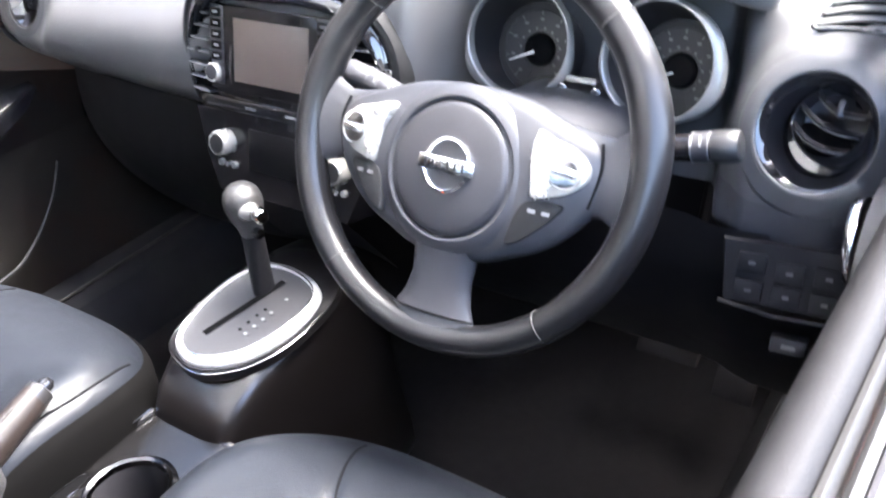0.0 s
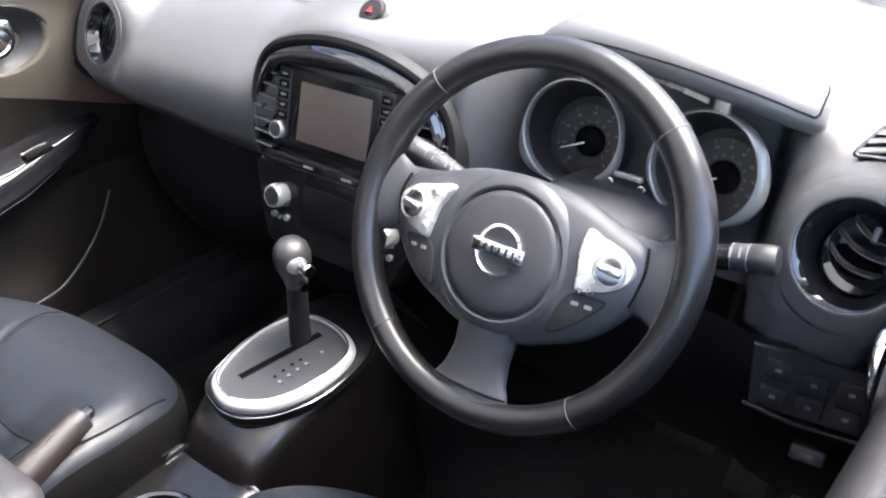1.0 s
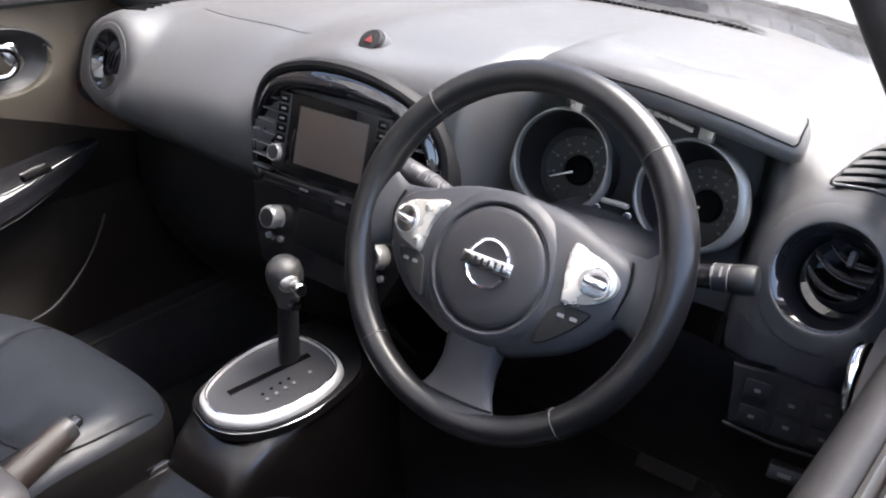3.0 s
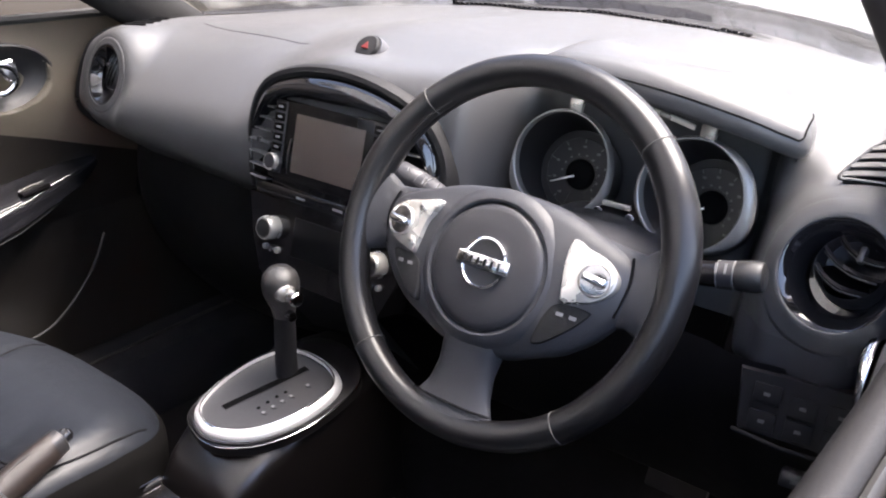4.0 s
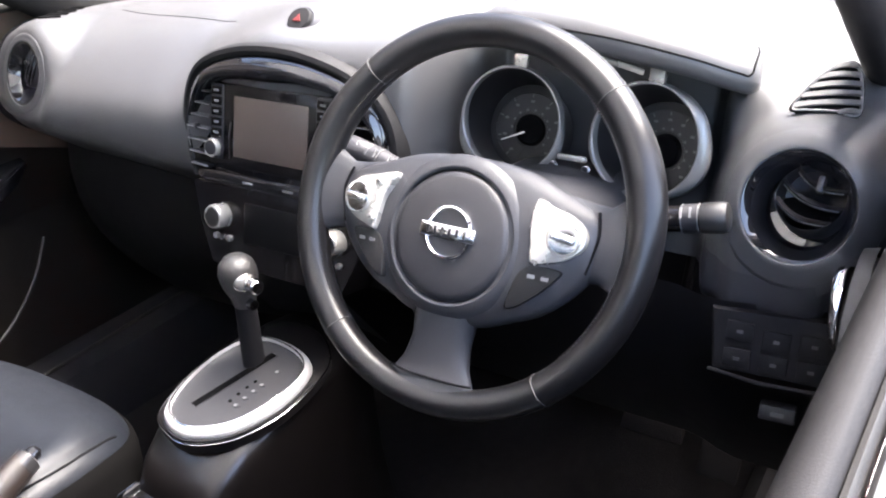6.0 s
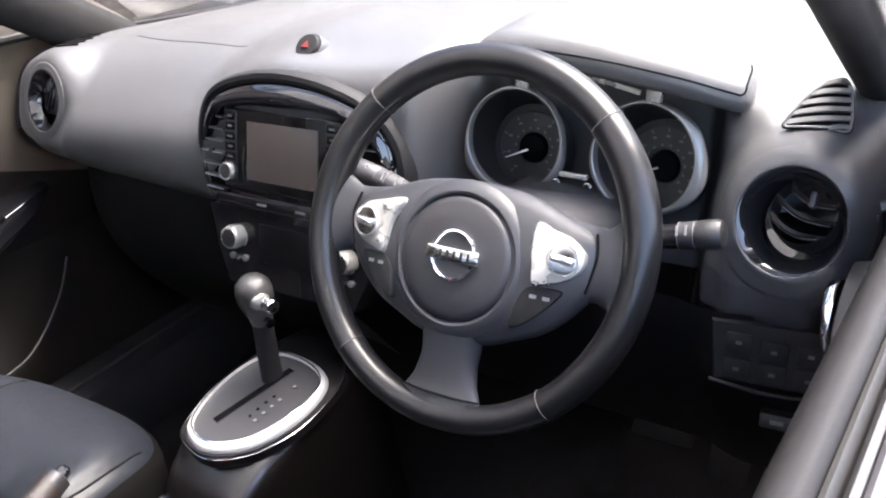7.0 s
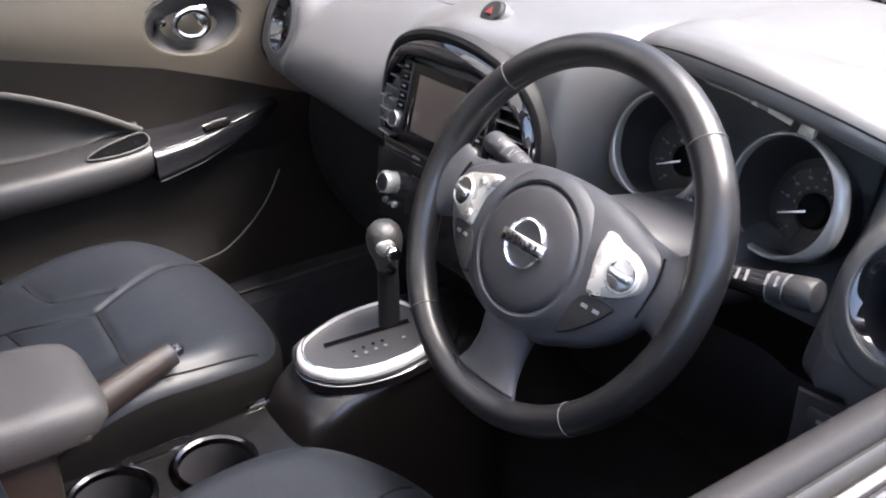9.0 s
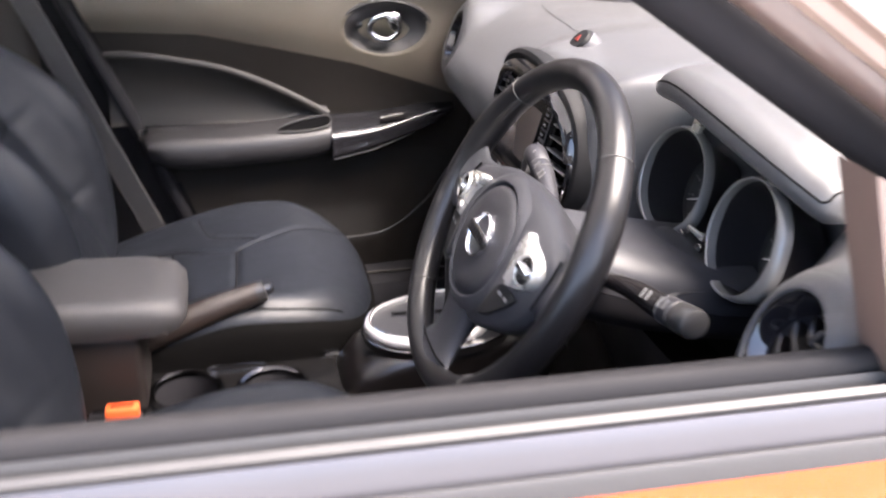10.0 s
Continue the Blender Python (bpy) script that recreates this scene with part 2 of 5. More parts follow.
def seg_dist(p, a, b):
    ax, ay, bx, by = a[0], a[1], b[0], b[1]
    dx, dy = bx - ax, by - ay
    t = max(0, min(1, ((p[0] - ax) * dx + (p[1] - ay) * dy) / (dx * dx + dy * dy + 1e-12)))
    return math.hypot(p[0] - ax - t * dx, p[1] - ay - t * dy)


def cushion(hx, hy, expo, top, depth, edge=0.05, seams=(), rings=48, segs=128, groove=0.0035, taper=0.0):
    """An upholstered pad with its middle at 0: half sizes, a height function, rounded edges and sewn grooves."""
    loops = []
    for i in range(rings + 1):
        rho = i / rings
        lp = []
        for q in range(segs):
            a = 2 * math.pi * q / segs
            ca, sa = math.cos(a), math.sin(a)
            R = (abs(ca) ** expo + abs(sa) ** expo) ** (-1 / expo)
            x, y = hx * ca * R * rho, hy * sa * R * rho
            x *= 1 + taper * y / hy
            near = (1 - rho) * min(hx, hy)
            z = top(x, y)
            if near < edge:
                z -= edge * (1 - math.sqrt(max(0, 1 - (1 - near / edge) ** 2)))
            dip = 0.0
            for s in seams:
                for p0, p1 in zip(s, s[1:]):
                    d = seg_dist((x, y), p0, p1)
                    if d < 0.014:
                        dip = max(dip, groove * math.exp(-(d / 0.0055) ** 2))
            z -= dip
            lp.append(Vector((x, y, z)))
        loops.append(lp)
    last = loops[-1]
    loops.append([Vector((p.x, p.y, p.z - depth * 0.5)) for p in last])
    loops.append([Vector((p.x * 0.96, p.y * 0.96, p.z - depth)) for p in last])
    bm = loft(loops[1:], True, False)
    bm.faces.new([v for v in bm.verts][:segs][::-1])
    bm.verts.ensure_lookup_table()
    bm.faces.new(bm.verts[-segs:])
    return bm


def sewn_lines(parent, m, hx, hy, expo, top, edge, seams):
    """Thin dark thread lines laid along the seams of a cushion."""
    for s in seams:
        pts = []
        for p in spline([(*q, 0) for q in s], 10 * len(s)):
            rho = min(0.999, (abs(p.x / hx) ** expo + abs(p.y / hy) ** expo) ** (1 / expo))
            near = (1 - rho) * min(hx, hy)
            z = top(p.x, p.y) - 0.0030
            if near < edge:
                z -= edge * (1 - math.sqrt(max(0, 1 - (1 - near / edge) ** 2)))
            pts.append(Vector((p.x, p.y, z)))
        part("seam", tube(pts, 0.0016, 6), SEAM, parent, "dark sewn seam", m=m)


def lerp(a, b, t):
    return a + (b - a) * t


def smooth01(t):
    t = max(0.0, min(1.0, t))
    return t * t * (3 - 2 * t)


# ---- ground and the car's shell ----
solo("ground", sheet(lambda u, v: Vector(((u - 0.5) * 2400, (v - 0.5) * 2400, 0)), 3, 3), TARMAC, "pale grey tarmac forecourt round the parked car", "ground", kind="structure")
solo("floor", sheet(lambda u, v: Vector((lerp(-0.66, 0.68, u), lerp(-1.7, 0.75, v), 0.33 + 0.14 * smooth01((v - 0.84) / 0.16) + 0.004 * math.sin(40 * u) * math.sin(31 * v))), 60, 60, 0.02), CARPET, "dark charcoal carpet on the car floor", "floor", kind="structure")
solo("firewall", sheet(lambda u, v: Vector((lerp(-0.66, 0.68, u), 0.62 + 0.03 * math.sin(v * 3), lerp(0.33, 1.0, v))), 8, 12, 0.02), DARKER, "black carpeted bulkhead under the dashboard", "wall", kind="structure")

for side, nm in ((-1, "left"), (1, "right")):
    solo("wall_footwell_" + nm, block(0.012 + side * 0.70 - 0.015, 0.012 + side * 0.70 + 0.015, 0.30, 1.05, 0.33, 0.975, 0.004), DARKER, "black trimmed side of the footwell", "wall", kind="structure")
# Added wall: it only cuts the light reaching the car's left side.
bw = thing("light_block_wall", "dark brown wall added to hold back light from the left", "wall")
part("body", block(-2.35, -2.15, -7.0, 7.0, 0.0, 2.5, 0.02), WALLBROWN, bw)
part("coping", block(-2.40, -2.10, -7.02, 7.02, 2.5, 2.58, 0.02), WALLBROWN, bw)
ROOF_Z = 1.52
solo("ceiling", sheet(lambda u, v: Vector((lerp(-0.56, 0.58, u), lerp(-1.7, 0.02, v), ROOF_Z + 0.035 * (1 - (2 * u - 1) ** 2) - 0.02 * smooth01((v - 0.8) * 5))), 16, 16, 0.03), HEADLINER, "pale grey woven headliner under the roof", "ceiling", kind="structure")


def pillar(name, path, w, t, mat, label):
    solo(name, tube(spline(path, 20), w, 12, flat=t, up=(1, 0, 0)), mat, label, "pillar", kind="structure")


A_R = [(0.603 + 0.082 * y, y + 0.008, 1.246 - 0.606 * y) for y in (0.50, 0.30, 0.10, -0.10, -0.30, -0.45)]
pillar("pillar_front_right", A_R, 0.025, 0.9, DARKER, "dark plastic covered windscreen pillar")
pillar("pillar_front_left", [(-x + 0.005, y - 0.01, z) for x, y, z in A_R], 0.046, 0.75, BROW, "dark plastic covered windscreen pillar")
for side, nm in ((-1, "left"), (1, "right")):
    cx = 0.012
    pillar("pillar_middle_" + nm, [(cx + side * 0.675, -0.66, 0.34), (cx + side * 0.68, -0.66, 0.75), (cx + side * 0.665, -0.66, 1.05), (cx + side * 0.56, -0.70, 1.50)], 0.07, 0.45, DOORDARK, "dark plastic covered door pillar")
    solo("wall_rear_" + nm, block(cx + side * 0.70 - 0.02, cx + side * 0.70 + 0.02, -1.75, -0.72, 0.33, 1.06, 0.01), DOORDARK, "dark rear side trim below the window", "wall", kind="structure")
    solo("window_rear_" + nm, sheet(lambda u, v: Vector((cx + side * lerp(0.70, 0.58, v), lerp(-1.72, -0.74, u), lerp(1.06, 1.5, v))), 4, 4, 0.004), PRIVACY, "dark tinted rear side window", "window", kind="structure")
solo("window_back", sheet(lambda u, v: Vector((lerp(lerp(-0.68, 0.70, u), lerp(-0.56, 0.58, u), v), lerp(-1.76, -1.70, v), lerp(1.08, 1.55, v))), 6, 6, 0.004), PRIVACY, "dark tinted rear window", "window", kind="structure")
solo("wall_back", block(-0.68, 0.70, -1.78, -1.74, 0.33, 1.1, 0.01), DOORDARK, "dark trim of the closed tailgate", "wall", kind="structure")


def screen_point(u, v):
    x = lerp(-0.63, 0.645, u)
    s = abs(2 * u - 1)
    y0, z0 = 0.95 - 0.50 * s ** 2.6, 1.045 - 0.02 * s
    y1, z1 = 0.04 - 0.30 * s ** 2.6, 1.545 - 0.03 * s ** 2
    return Vector((lerp(x, x * 0.9, v), lerp(y0, y1, v), lerp(z0, z1, v)))


ws = solo("windscreen", sheet(screen_point, 30, 8, 0.005), GLASS, "clear raked windscreen glass", "windscreen", kind="structure")
ws.visible_shadow = False

bonnet = thing("bonnet", "orange painted bonnet beyond the windscreen", "car bonnet")
part("panel", sheet(lambda u, v: Vector((lerp(-0.74, 0.76, u), lerp(1.12, 1.85, v) + 0.12 * (1 - (2 * u - 1) ** 2) * (1 - v), 0.79 - 0.10 * v ** 2 - 0.08 * (2 * u - 1) ** 4)), 24, 16, 0.01), PAINT, bonnet)
part("scuttle", sheet(lambda u, v: Vector((lerp(-0.66, 0.675, u), 0.885 - 0.50 * abs(2 * u - 1) ** 2.6 + (0.31 + 0.30 * abs(2 * u - 1) ** 2.6) * v, 1.034 - 0.012 * abs(2 * u - 1) - 0.006 * v ** 2)), 40, 8, 0.01), LOWER, bonnet, "black plastic scuttle panel")
wiper = thing("wiper", "black wiper arm parked along the windscreen base", "wiper")
wp = spline([(-0.25, 1.02, 1.050), (0.05, 1.03, 1.055), (0.3, 0.97, 1.055), (0.5, 0.85, 1.045)], 16)
part("arm", tube(wp, 0.008, 8), RUBBER, wiper)
part("blade", tube([p + Vector((0, -0.012, 0.014)) for p in wp], 0.005, 6), RUBBER, wiper)

# ---- dashboard ----
dash = thing("dashboard", "charcoal soft-plastic dashboard with round vents", "dashboard")
STATIONS = [
    (-0.665, ((0.42, 0.99), (0.36, 0.995), (0.30, 0.99), (0.27, 0.98), (0.245, 0.955), (0.23, 0.92), (0.225, 0.885), (0.25, 0.86))),
    (-0.60, ((0.50, 1.015), (0.40, 1.022), (0.31, 1.026), (0.245, 1.022), (0.206, 1.008), (0.180, 0.962), (0.172, 0.905), (0.225, 0.855))),
    (-0.53, ((0.66, 1.022), (0.48, 1.032), (0.33, 1.040), (0.245, 1.036), (0.199, 1.019), (0.168, 0.965), (0.156, 0.905), (0.212, 0.850))),
    (-0.45, ((0.80, 1.03), (0.55, 1.04), (0.36, 1.045), (0.26, 1.03), (0.19, 0.995), (0.142, 0.945), (0.142, 0.895), (0.205, 0.845))),
    (-0.20, ((0.92, 1.04), (0.60, 1.055), (0.37, 1.062), (0.26, 1.045), (0.19, 1.005), (0.140, 0.95), (0.143, 0.885), (0.205, 0.835))),
    (0.00, ((0.945, 1.045), (0.60, 1.075), (0.33, 1.090), (0.212, 1.075), (0.152, 1.057), (0.140, 0.98), (0.145, 0.86), (0.18, 0.84))),
    (0.17, ((0.93, 1.045), (0.60, 1.078), (0.33, 1.092), (0.216, 1.079), (0.168, 1.050), (0.152, 0.97), (0.150, 0.88), (0.19, 0.85))),
    (0.215, ((0.92, 1.045), (0.60, 1.08), (0.38, 1.092), (0.29, 1.085), (0.25, 1.05), (0.245, 0.97), (0.235, 0.88), (0.23, 0.85))),
    (0.235, ((0.91, 1.045), (0.60, 1.08), (0.40, 1.094), (0.32, 1.09), (0.295, 1.06), (0.285, 0.98), (0.26, 0.89), (0.25, 0.85))),
    (0.48, ((0.75, 1.05), (0.55, 1.07), (0.40, 1.075), (0.32, 1.07), (0.295, 1.05), (0.285, 0.98), (0.26, 0.89), (0.25, 0.85))),
    (0.515, ((0.69, 1.05), (0.52, 1.06), (0.36, 1.052), (0.275, 1.042), (0.236, 1.014), (0.200, 0.955), (0.160, 0.875), (0.17, 0.85))),
    (0.55, ((0.60, 1.05), (0.46, 1.055), (0.34, 1.048), (0.258, 1.038), (0.215, 1.010), (0.172, 0.957), (0.132, 0.875), (0.16, 0.85))),
    (0.61, ((0.42, 1.045), (0.37, 1.045), (0.31, 1.045), (0.255, 1.033), (0.212, 1.004), (0.172, 0.953), (0.132, 0.875), (0.16, 0.85))),
    (0.68, ((0.36, 1.028), (0.34, 1.030), (0.31, 1.027), (0.275, 1.014), (0.250, 0.985), (0.232, 0.935), (0.23, 0.88), (0.24, 0.86))),
]


def dash_controls(x):
    for (x0, a), (x1, b) in zip(STATIONS, STATIONS[1:]):
        if x <= x1:
            t = smooth01((x - x0) / (x1 - x0))
            return [(lerp(p[0], q[0], t), lerp(p[1], q[1], t)) for p, q in zip(a, b)]
    return STATIONS[-1][1]


def dash_profile(x, n):
    return [Vector((x, p.x, p.y)) for p in spline([(y, z, 0) for y, z in dash_controls(x)], n)]


def dash_height(x, y):
    """The dashboard's upper surface over a place in plan."""
    best = min(dash_profile(x, 90)[:60], key=lambda p: abs(p.y - y))
    return best.z


VENT_R = basis((0.592, 0.150, 0.968), (1, -0.20, 0), (0, 0.40, 1))
VENT_L = basis((-0.5275, 0.1705, 0.968), (1, -0.12, 0), (0, 0.33, 1))

NX, NP = 190, 64
xs = [lerp(-0.665, 0.68, i / (NX - 1)) for i in range(NX)]
bm = bmesh.new()
foot = bmesh.new()


def swollen(p):
    """The dashboard's skin, drawn out to meet the round vents."""
    for m in (VENT_R, VENT_L):
        q = m.inverted() @ p
        w = (1 - smooth01((math.hypot(q.x, q.y) - 0.058) / 0.045)) * smooth01((q.z + 0.13) / 0.05)
        p = m @ Vector((q.x, q.y, lerp(q.z, -0.001, w)))
    return p


rows = [[bm.verts.new(swollen(p)) for p in dash_profile(x, NP)] for x in xs]
skin = BVHTree.FromPolygons([v.co.copy() for r in rows for v in r], [(i * NP + j, (i + 1) * NP + j, (i + 1) * NP + j + 1, i * NP + j + 1) for i in range(NX - 1) for j in range(NP - 1)])
holes = [(VENT_R.inverted(), 0.054), (VENT_L.inverted(), 0.052)]
for i in range(NX - 1):
    for j in range(NP - 1):
        q = (rows[i][j], rows[i + 1][j], rows[i + 1][j + 1], rows[i][j + 1])
        c = (q[0].co + q[2].co) / 2
        if any(math.hypot((inv @ c).x, (inv @ c).y) < r and abs((inv @ c).z) < 0.06 for inv, r in holes):
            continue
        # Below the driver's vent the dash's shade is painted with the darkened copy.
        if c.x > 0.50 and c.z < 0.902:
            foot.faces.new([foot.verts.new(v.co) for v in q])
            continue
        bm.faces.new(q)
for v in [v for v in bm.verts if not v.link_faces]:
    bm.verts.remove(v)
bmesh.ops.remove_doubles(foot, verts=foot.verts, dist=1e-5)
part("end_panel", foot, DASHLOW, dash, "lower end of the dashboard, shade painted into its colour", sharp=60)
part("upper_panel", bm, DASH, dash, "charcoal grained soft-touch upper panel", sharp=60)

# Black tube added where only shadow lies between dash end and door.
part("end_shadow", tube([swollen(p) for p in dash_profile(-0.624, 60)[14:58]], 0.012, 10), DARKER, dash, "black tube standing in for the shadow beside the door", sharp=60)
part("glovebox", sheet(lambda u, v: Vector((lerp(-0.64, -0.10, u), 0.200 + 0.09 * abs(2 * u - 1.1) ** 3 + 0.03 * math.sin(v * 3.1) * -1 + 0.10 * v ** 2, lerp(0.865, 0.56, v))), 24, 14, 0.012), GLOVE, dash, "dark plastic glovebox lid")
part("knee_panel", sheet(lambda u, v: Vector((lerp(0.12, 0.66, u), 0.185 - 0.024 * smooth01((u - 0.66) / 0.12) - 0.05 * math.sin(u * 3.0) * (1 - v) + 0.12 * v ** 2, lerp(0.875, 0.58, v))), 24, 14, 0.012), LOWER, dash, "dark plastic panel below the steering column")


# switch panel beside the steering column
SWP = basis((0.585, 0.120, 0.848), (1, 0.10, 0), (0, 0.25, 1))
part("switch_panel", pad([(-0.050, 0.022), (0.062, 0.026), (0.062, -0.036), (-0.043, -0.036)], [(1, -0.03), (1, -0.003), (0.96, 0.001)], 4, smooth=False), DARKER, dash, m=SWP)
part("panel_ledge", tube([(-0.046, -0.037, 0.002), (0, -0.041, 0.006), (0.064, -0.039, 0.006)], 0.0022, 8), DARKER, dash, m=SWP)
for k, (bx, by) in enumerate(((-0.022, -0.022), (0.01, 0.0), (0.01, -0.022), (0.042, 0.002), (0.042, -0.022), (-0.022, 0.004))):
    sw = part("switch", block(bx - 0.012, bx + 0.012, by - 0.009, by + 0.009, 0.001, 0.0046, 0.0008), DARKER, dash, m=SWP)
    part("symbol", block(bx - 0.0028, bx + 0.0028, by - 0.0016, by + 0.0016, 0.0045, 0.0051, 0), DIMMARK, sw, "pale printed symbol", m=SWP)

br = part("bonnet_release", block(-0.016, 0.016, -0.008, 0.008, -0.01, 0.008, 0.003), LOWER, dash, "small dark bonnet release lever", m=SWP @ pose(0.020, -0.068, -0.004))
part("symbol", block(-0.006, 0.006, -0.002, 0.002, 0.0078, 0.0086, 0), GATEMARK, br, "pale printed symbol", m=SWP @ pose(0.020, -0.068, -0.004))


def round_vent(m, r, ring, turned, twist, proud=1.0):
    """A flush dash-coloured ring, a gloss bowl and a tilted barrel with bowed vanes."""
    axis = (m.to_3x3() @ Vector((0, 0, 1))).normalized()
    loops = []
    for k in range(96):
        c, e = math.cos(2 * math.pi * k / 96), math.sin(2 * math.pi * k / 96)

        def on_dash(q):
            hit = skin.ray_cast(m @ Vector((q * c, q * e, 0.06)), -axis)[0]
            return max(-0.03, (m.inverted() @ hit).z) if hit else 0.0
        lip = 0.0012 + 0.004 * proud
        h1, h2, h3 = (on_dash(r + ring * f) for f in (1.0, 1.7, 2.3))
        sec = [(r * 0.96, -0.012), (r * 0.963, -0.002), (r * 0.975, lip), (r * 0.995, lip + 0.0006), (r + ring * 0.5, lerp(lip, h1, 0.30)), (r + ring, lerp(lip, h1, 0.72) + 0.0006), (r + ring * 1.7, h2 + 0.0012), (r + ring * 2.2, h3 + 0.0002), (r + ring * 2.3, h3 - 0.004), (r + ring, min(h1, -0.004) - 0.012)]
        loops.append([Vector((q * c, q * e, h)) for q, h in sec])
    v = part("air_vent", loft(loops, True, False, True), DASH, dash, "round vent with a smooth charcoal ring", m=m, sharp=60)
    part("cup", lathe([(r * 0.975, 0.0008 + 0.0022 * proud), (r * 0.955, 0.0004 + 0.0022 * proud), (r * 0.90, 0.0002), (r * 0.83, -0.0045), (r * 0.76, -0.0105), (r * 0.70, -0.017), (r * 0.66, -0.027), (0.0001, -0.034)], 72), GLOSS, v, "piano-black vent bowl", m=m)
    q = r * 0.57
    LM = m @ pose(r * 0.11, r * 0.21, -0.006) @ pose(0, 0, 0, 0, 0, twist) @ pose(0, 0, 0, -turned, 0, 0)
    part("barrel", lathe([(q * 0.985, -0.004), (q * 1.0, -0.0015), (q * 1.035, -0.003), (q * 1.05, -0.028), (q * 0.95, -0.028)], 56, closed=True), LOWER, v, m=LM)
    part("throat", lathe([(q * 1.0, -0.026), (0.0001, -0.026)], 40), SLOTBLACK, v, m=LM)
    for h in (-0.50, 0.06, 0.58):
        w = math.sqrt(1 - h * h) * q * 0.985
        loops, edge = [], []
        for i in range(25):
            u = i / 24
            x, yy = lerp(-w, w, u), h * q - 0.0075 * math.sin(u * math.pi) + 0.003
            front = 0.004 * math.sin(u * math.pi)
            loops.append([Vector((x, yy + dy, zz)) for dy, zz in ((-0.0030, -0.026), (-0.0042, -0.006 + front), (-0.0026, -0.0010 + front), (0.0006, -0.0022 + front), (0.0026, -0.026))])
            edge.append((x, yy - 0.0042, -0.0030 + front))
        vane = part("vane", loft(loops), UNITBLACK, v, m=LM)
        part("vane_edge", tube(edge[1:-1], 0.0006, 6), KNOBGREY, vane, "paler rounded vane edge", m=LM)
    part("tab", block(-0.0030, 0.0030, -0.001, 0.014, -0.006, 0.0035, 0.002), LOWER, v, m=LM @ pose(q * 0.12, q * 0.25, 0, 0, 0, 18))
    return v


round_vent(VENT_R, 0.0515, 0.0095, 16, -14)
round_vent(VENT_L, 0.0490, 0.0050, 12, 70, 0.0)

# demister vents at both ends of the top
def side_demister(m, out, slats, light):
    """A three-cornered grille: a dark pit, a rolled rim in a fine gap, and bowed slats."""
    c = [sum(p[k] for p in out) / len(out) for k in (0, 1)]
    v = part("demister_vent", pad(out, [(0.90, -0.012), (0.90, 0.0004)], 60), SLOTBLACK, dash, "small three-cornered demister grille", m=m)
    pts = spline([(*p, 0.0012) for p in out], 72, True)
    part("rim", tube([c_in(p, c, 0.95) for p in pts], 0.0016, 8, closed=True), DASH, v, m=m)
    part("gap", tube([c_in(p, c, 1.0) for p in pts], 0.0009, 6, closed=True), SLOTBLACK, v, m=m)
    top, low = max(p[1] for p in out), min(p[1] for p in out)
    for k in range(slats):
        y = lerp(low, top, (k + 0.55) / slats)
        cut = [lerp(p.x, q.x, (y - p.y) / (q.y - p.y)) for p, q in zip(pts, pts[1:] + pts[:1]) if (p.y - y) * (q.y - y) < 0]
        if len(cut) < 2:
            continue
        x0, x1 = lerp(min(cut), c[0], 0.06), lerp(max(cut), c[0], 0.06)
        part("slat", loft([[Vector((lerp(x0, x1, q), y + 0.0022 * math.sin(math.pi * q) + dy, h)) for dy, h in ((-0.0034, 0.0012), (-0.0029, 0.0030), (0.0022, 0.0024), (0.0026, -0.0004))] for q in (0, 0.2, 0.4, 0.6, 0.8, 1)]), light, v, m=m)


def c_in(p, c, k):
    return Vector((c[0] + (p.x - c[0]) * k, c[1] + (p.y - c[1]) * k, p.z))


side_demister(basis((0.599, 0.229, 1.0395), (0.80, 0.16, 0.08), (0.08, 0.50, 0.50)), [(-0.0388, -0.0040), (-0.0220, 0.0195), (-0.0060, 0.0345), (0.0090, 0.0415), (0.0180, 0.0385), (0.0222, 0.0204), (0.0212, -0.0080), (0.0155, -0.0150), (-0.0013, -0.0092), (-0.0250, -0.0070)], 6, DASH)
for k in range(5):
    x, y = lerp(-0.523, -0.548, k / 4), lerp(0.234, 0.312, k / 4)
    hit, nrm = skin.ray_cast(Vector((x, y, 1.3)), Vector((0, 0, -1)))[:2]
    nrm = nrm if nrm.z > 0 else -nrm
    along = Vector((0.75, 0.62, 0))
    dm = basis(hit + nrm * 0.0012, along, nrm.cross(along))
    part("demister_slot", pad([(-0.015, -0.004), (0.012, -0.0055), (0.016, 0.001), (0.010, 0.0055), (-0.014, 0.004)], [(1, -0.006), (1, 0.0008), (0.85, 0.0010)], 32), SLOTBLACK, dash, "short dark demister slot", m=dm)

# defroster slot along the windscreen
def slot_y(x):
    return lerp(0.842, 0.735, (x / 0.31) ** 1.3) if x > 0 else 0.842 - 0.05 * x


slot = part("defroster_slot", sheet(lambda u, v: Vector((lerp(-0.35, 0.325, u), slot_y(lerp(-0.35, 0.325, u)) + lerp(-0.014, 0.050, v) * min(1, 6 * (1 - u) + 0.15), dash_height(lerp(-0.35, 0.325, u), slot_y(lerp(-0.35, 0.325, u))) + 0.003)), 40, 3, 0.003), STRIPGREY, dash, "long grey defroster strip")
for k in range(56):
    x = -0.34 + k * 0.0115
    y = slot_y(x) - 0.014
    h = dash_height(x, slot_y(x)) + 0.003
    part("slat", block(x - 0.0036, x + 0.0036, y - 0.006, y + 0.003, h, h + 0.004, 0), DARKER, slot)
seam_pts = [(-0.45, 0.312), (-0.35, 0.292), (-0.25, 0.278), (-0.17, 0.271)]
seam_pts = [skin.ray_cast(Vector((p.x, p.y, 1.3)), Vector((0, 0, -1)))[0] for p in spline([(*q, 0) for q in seam_pts], 50)]
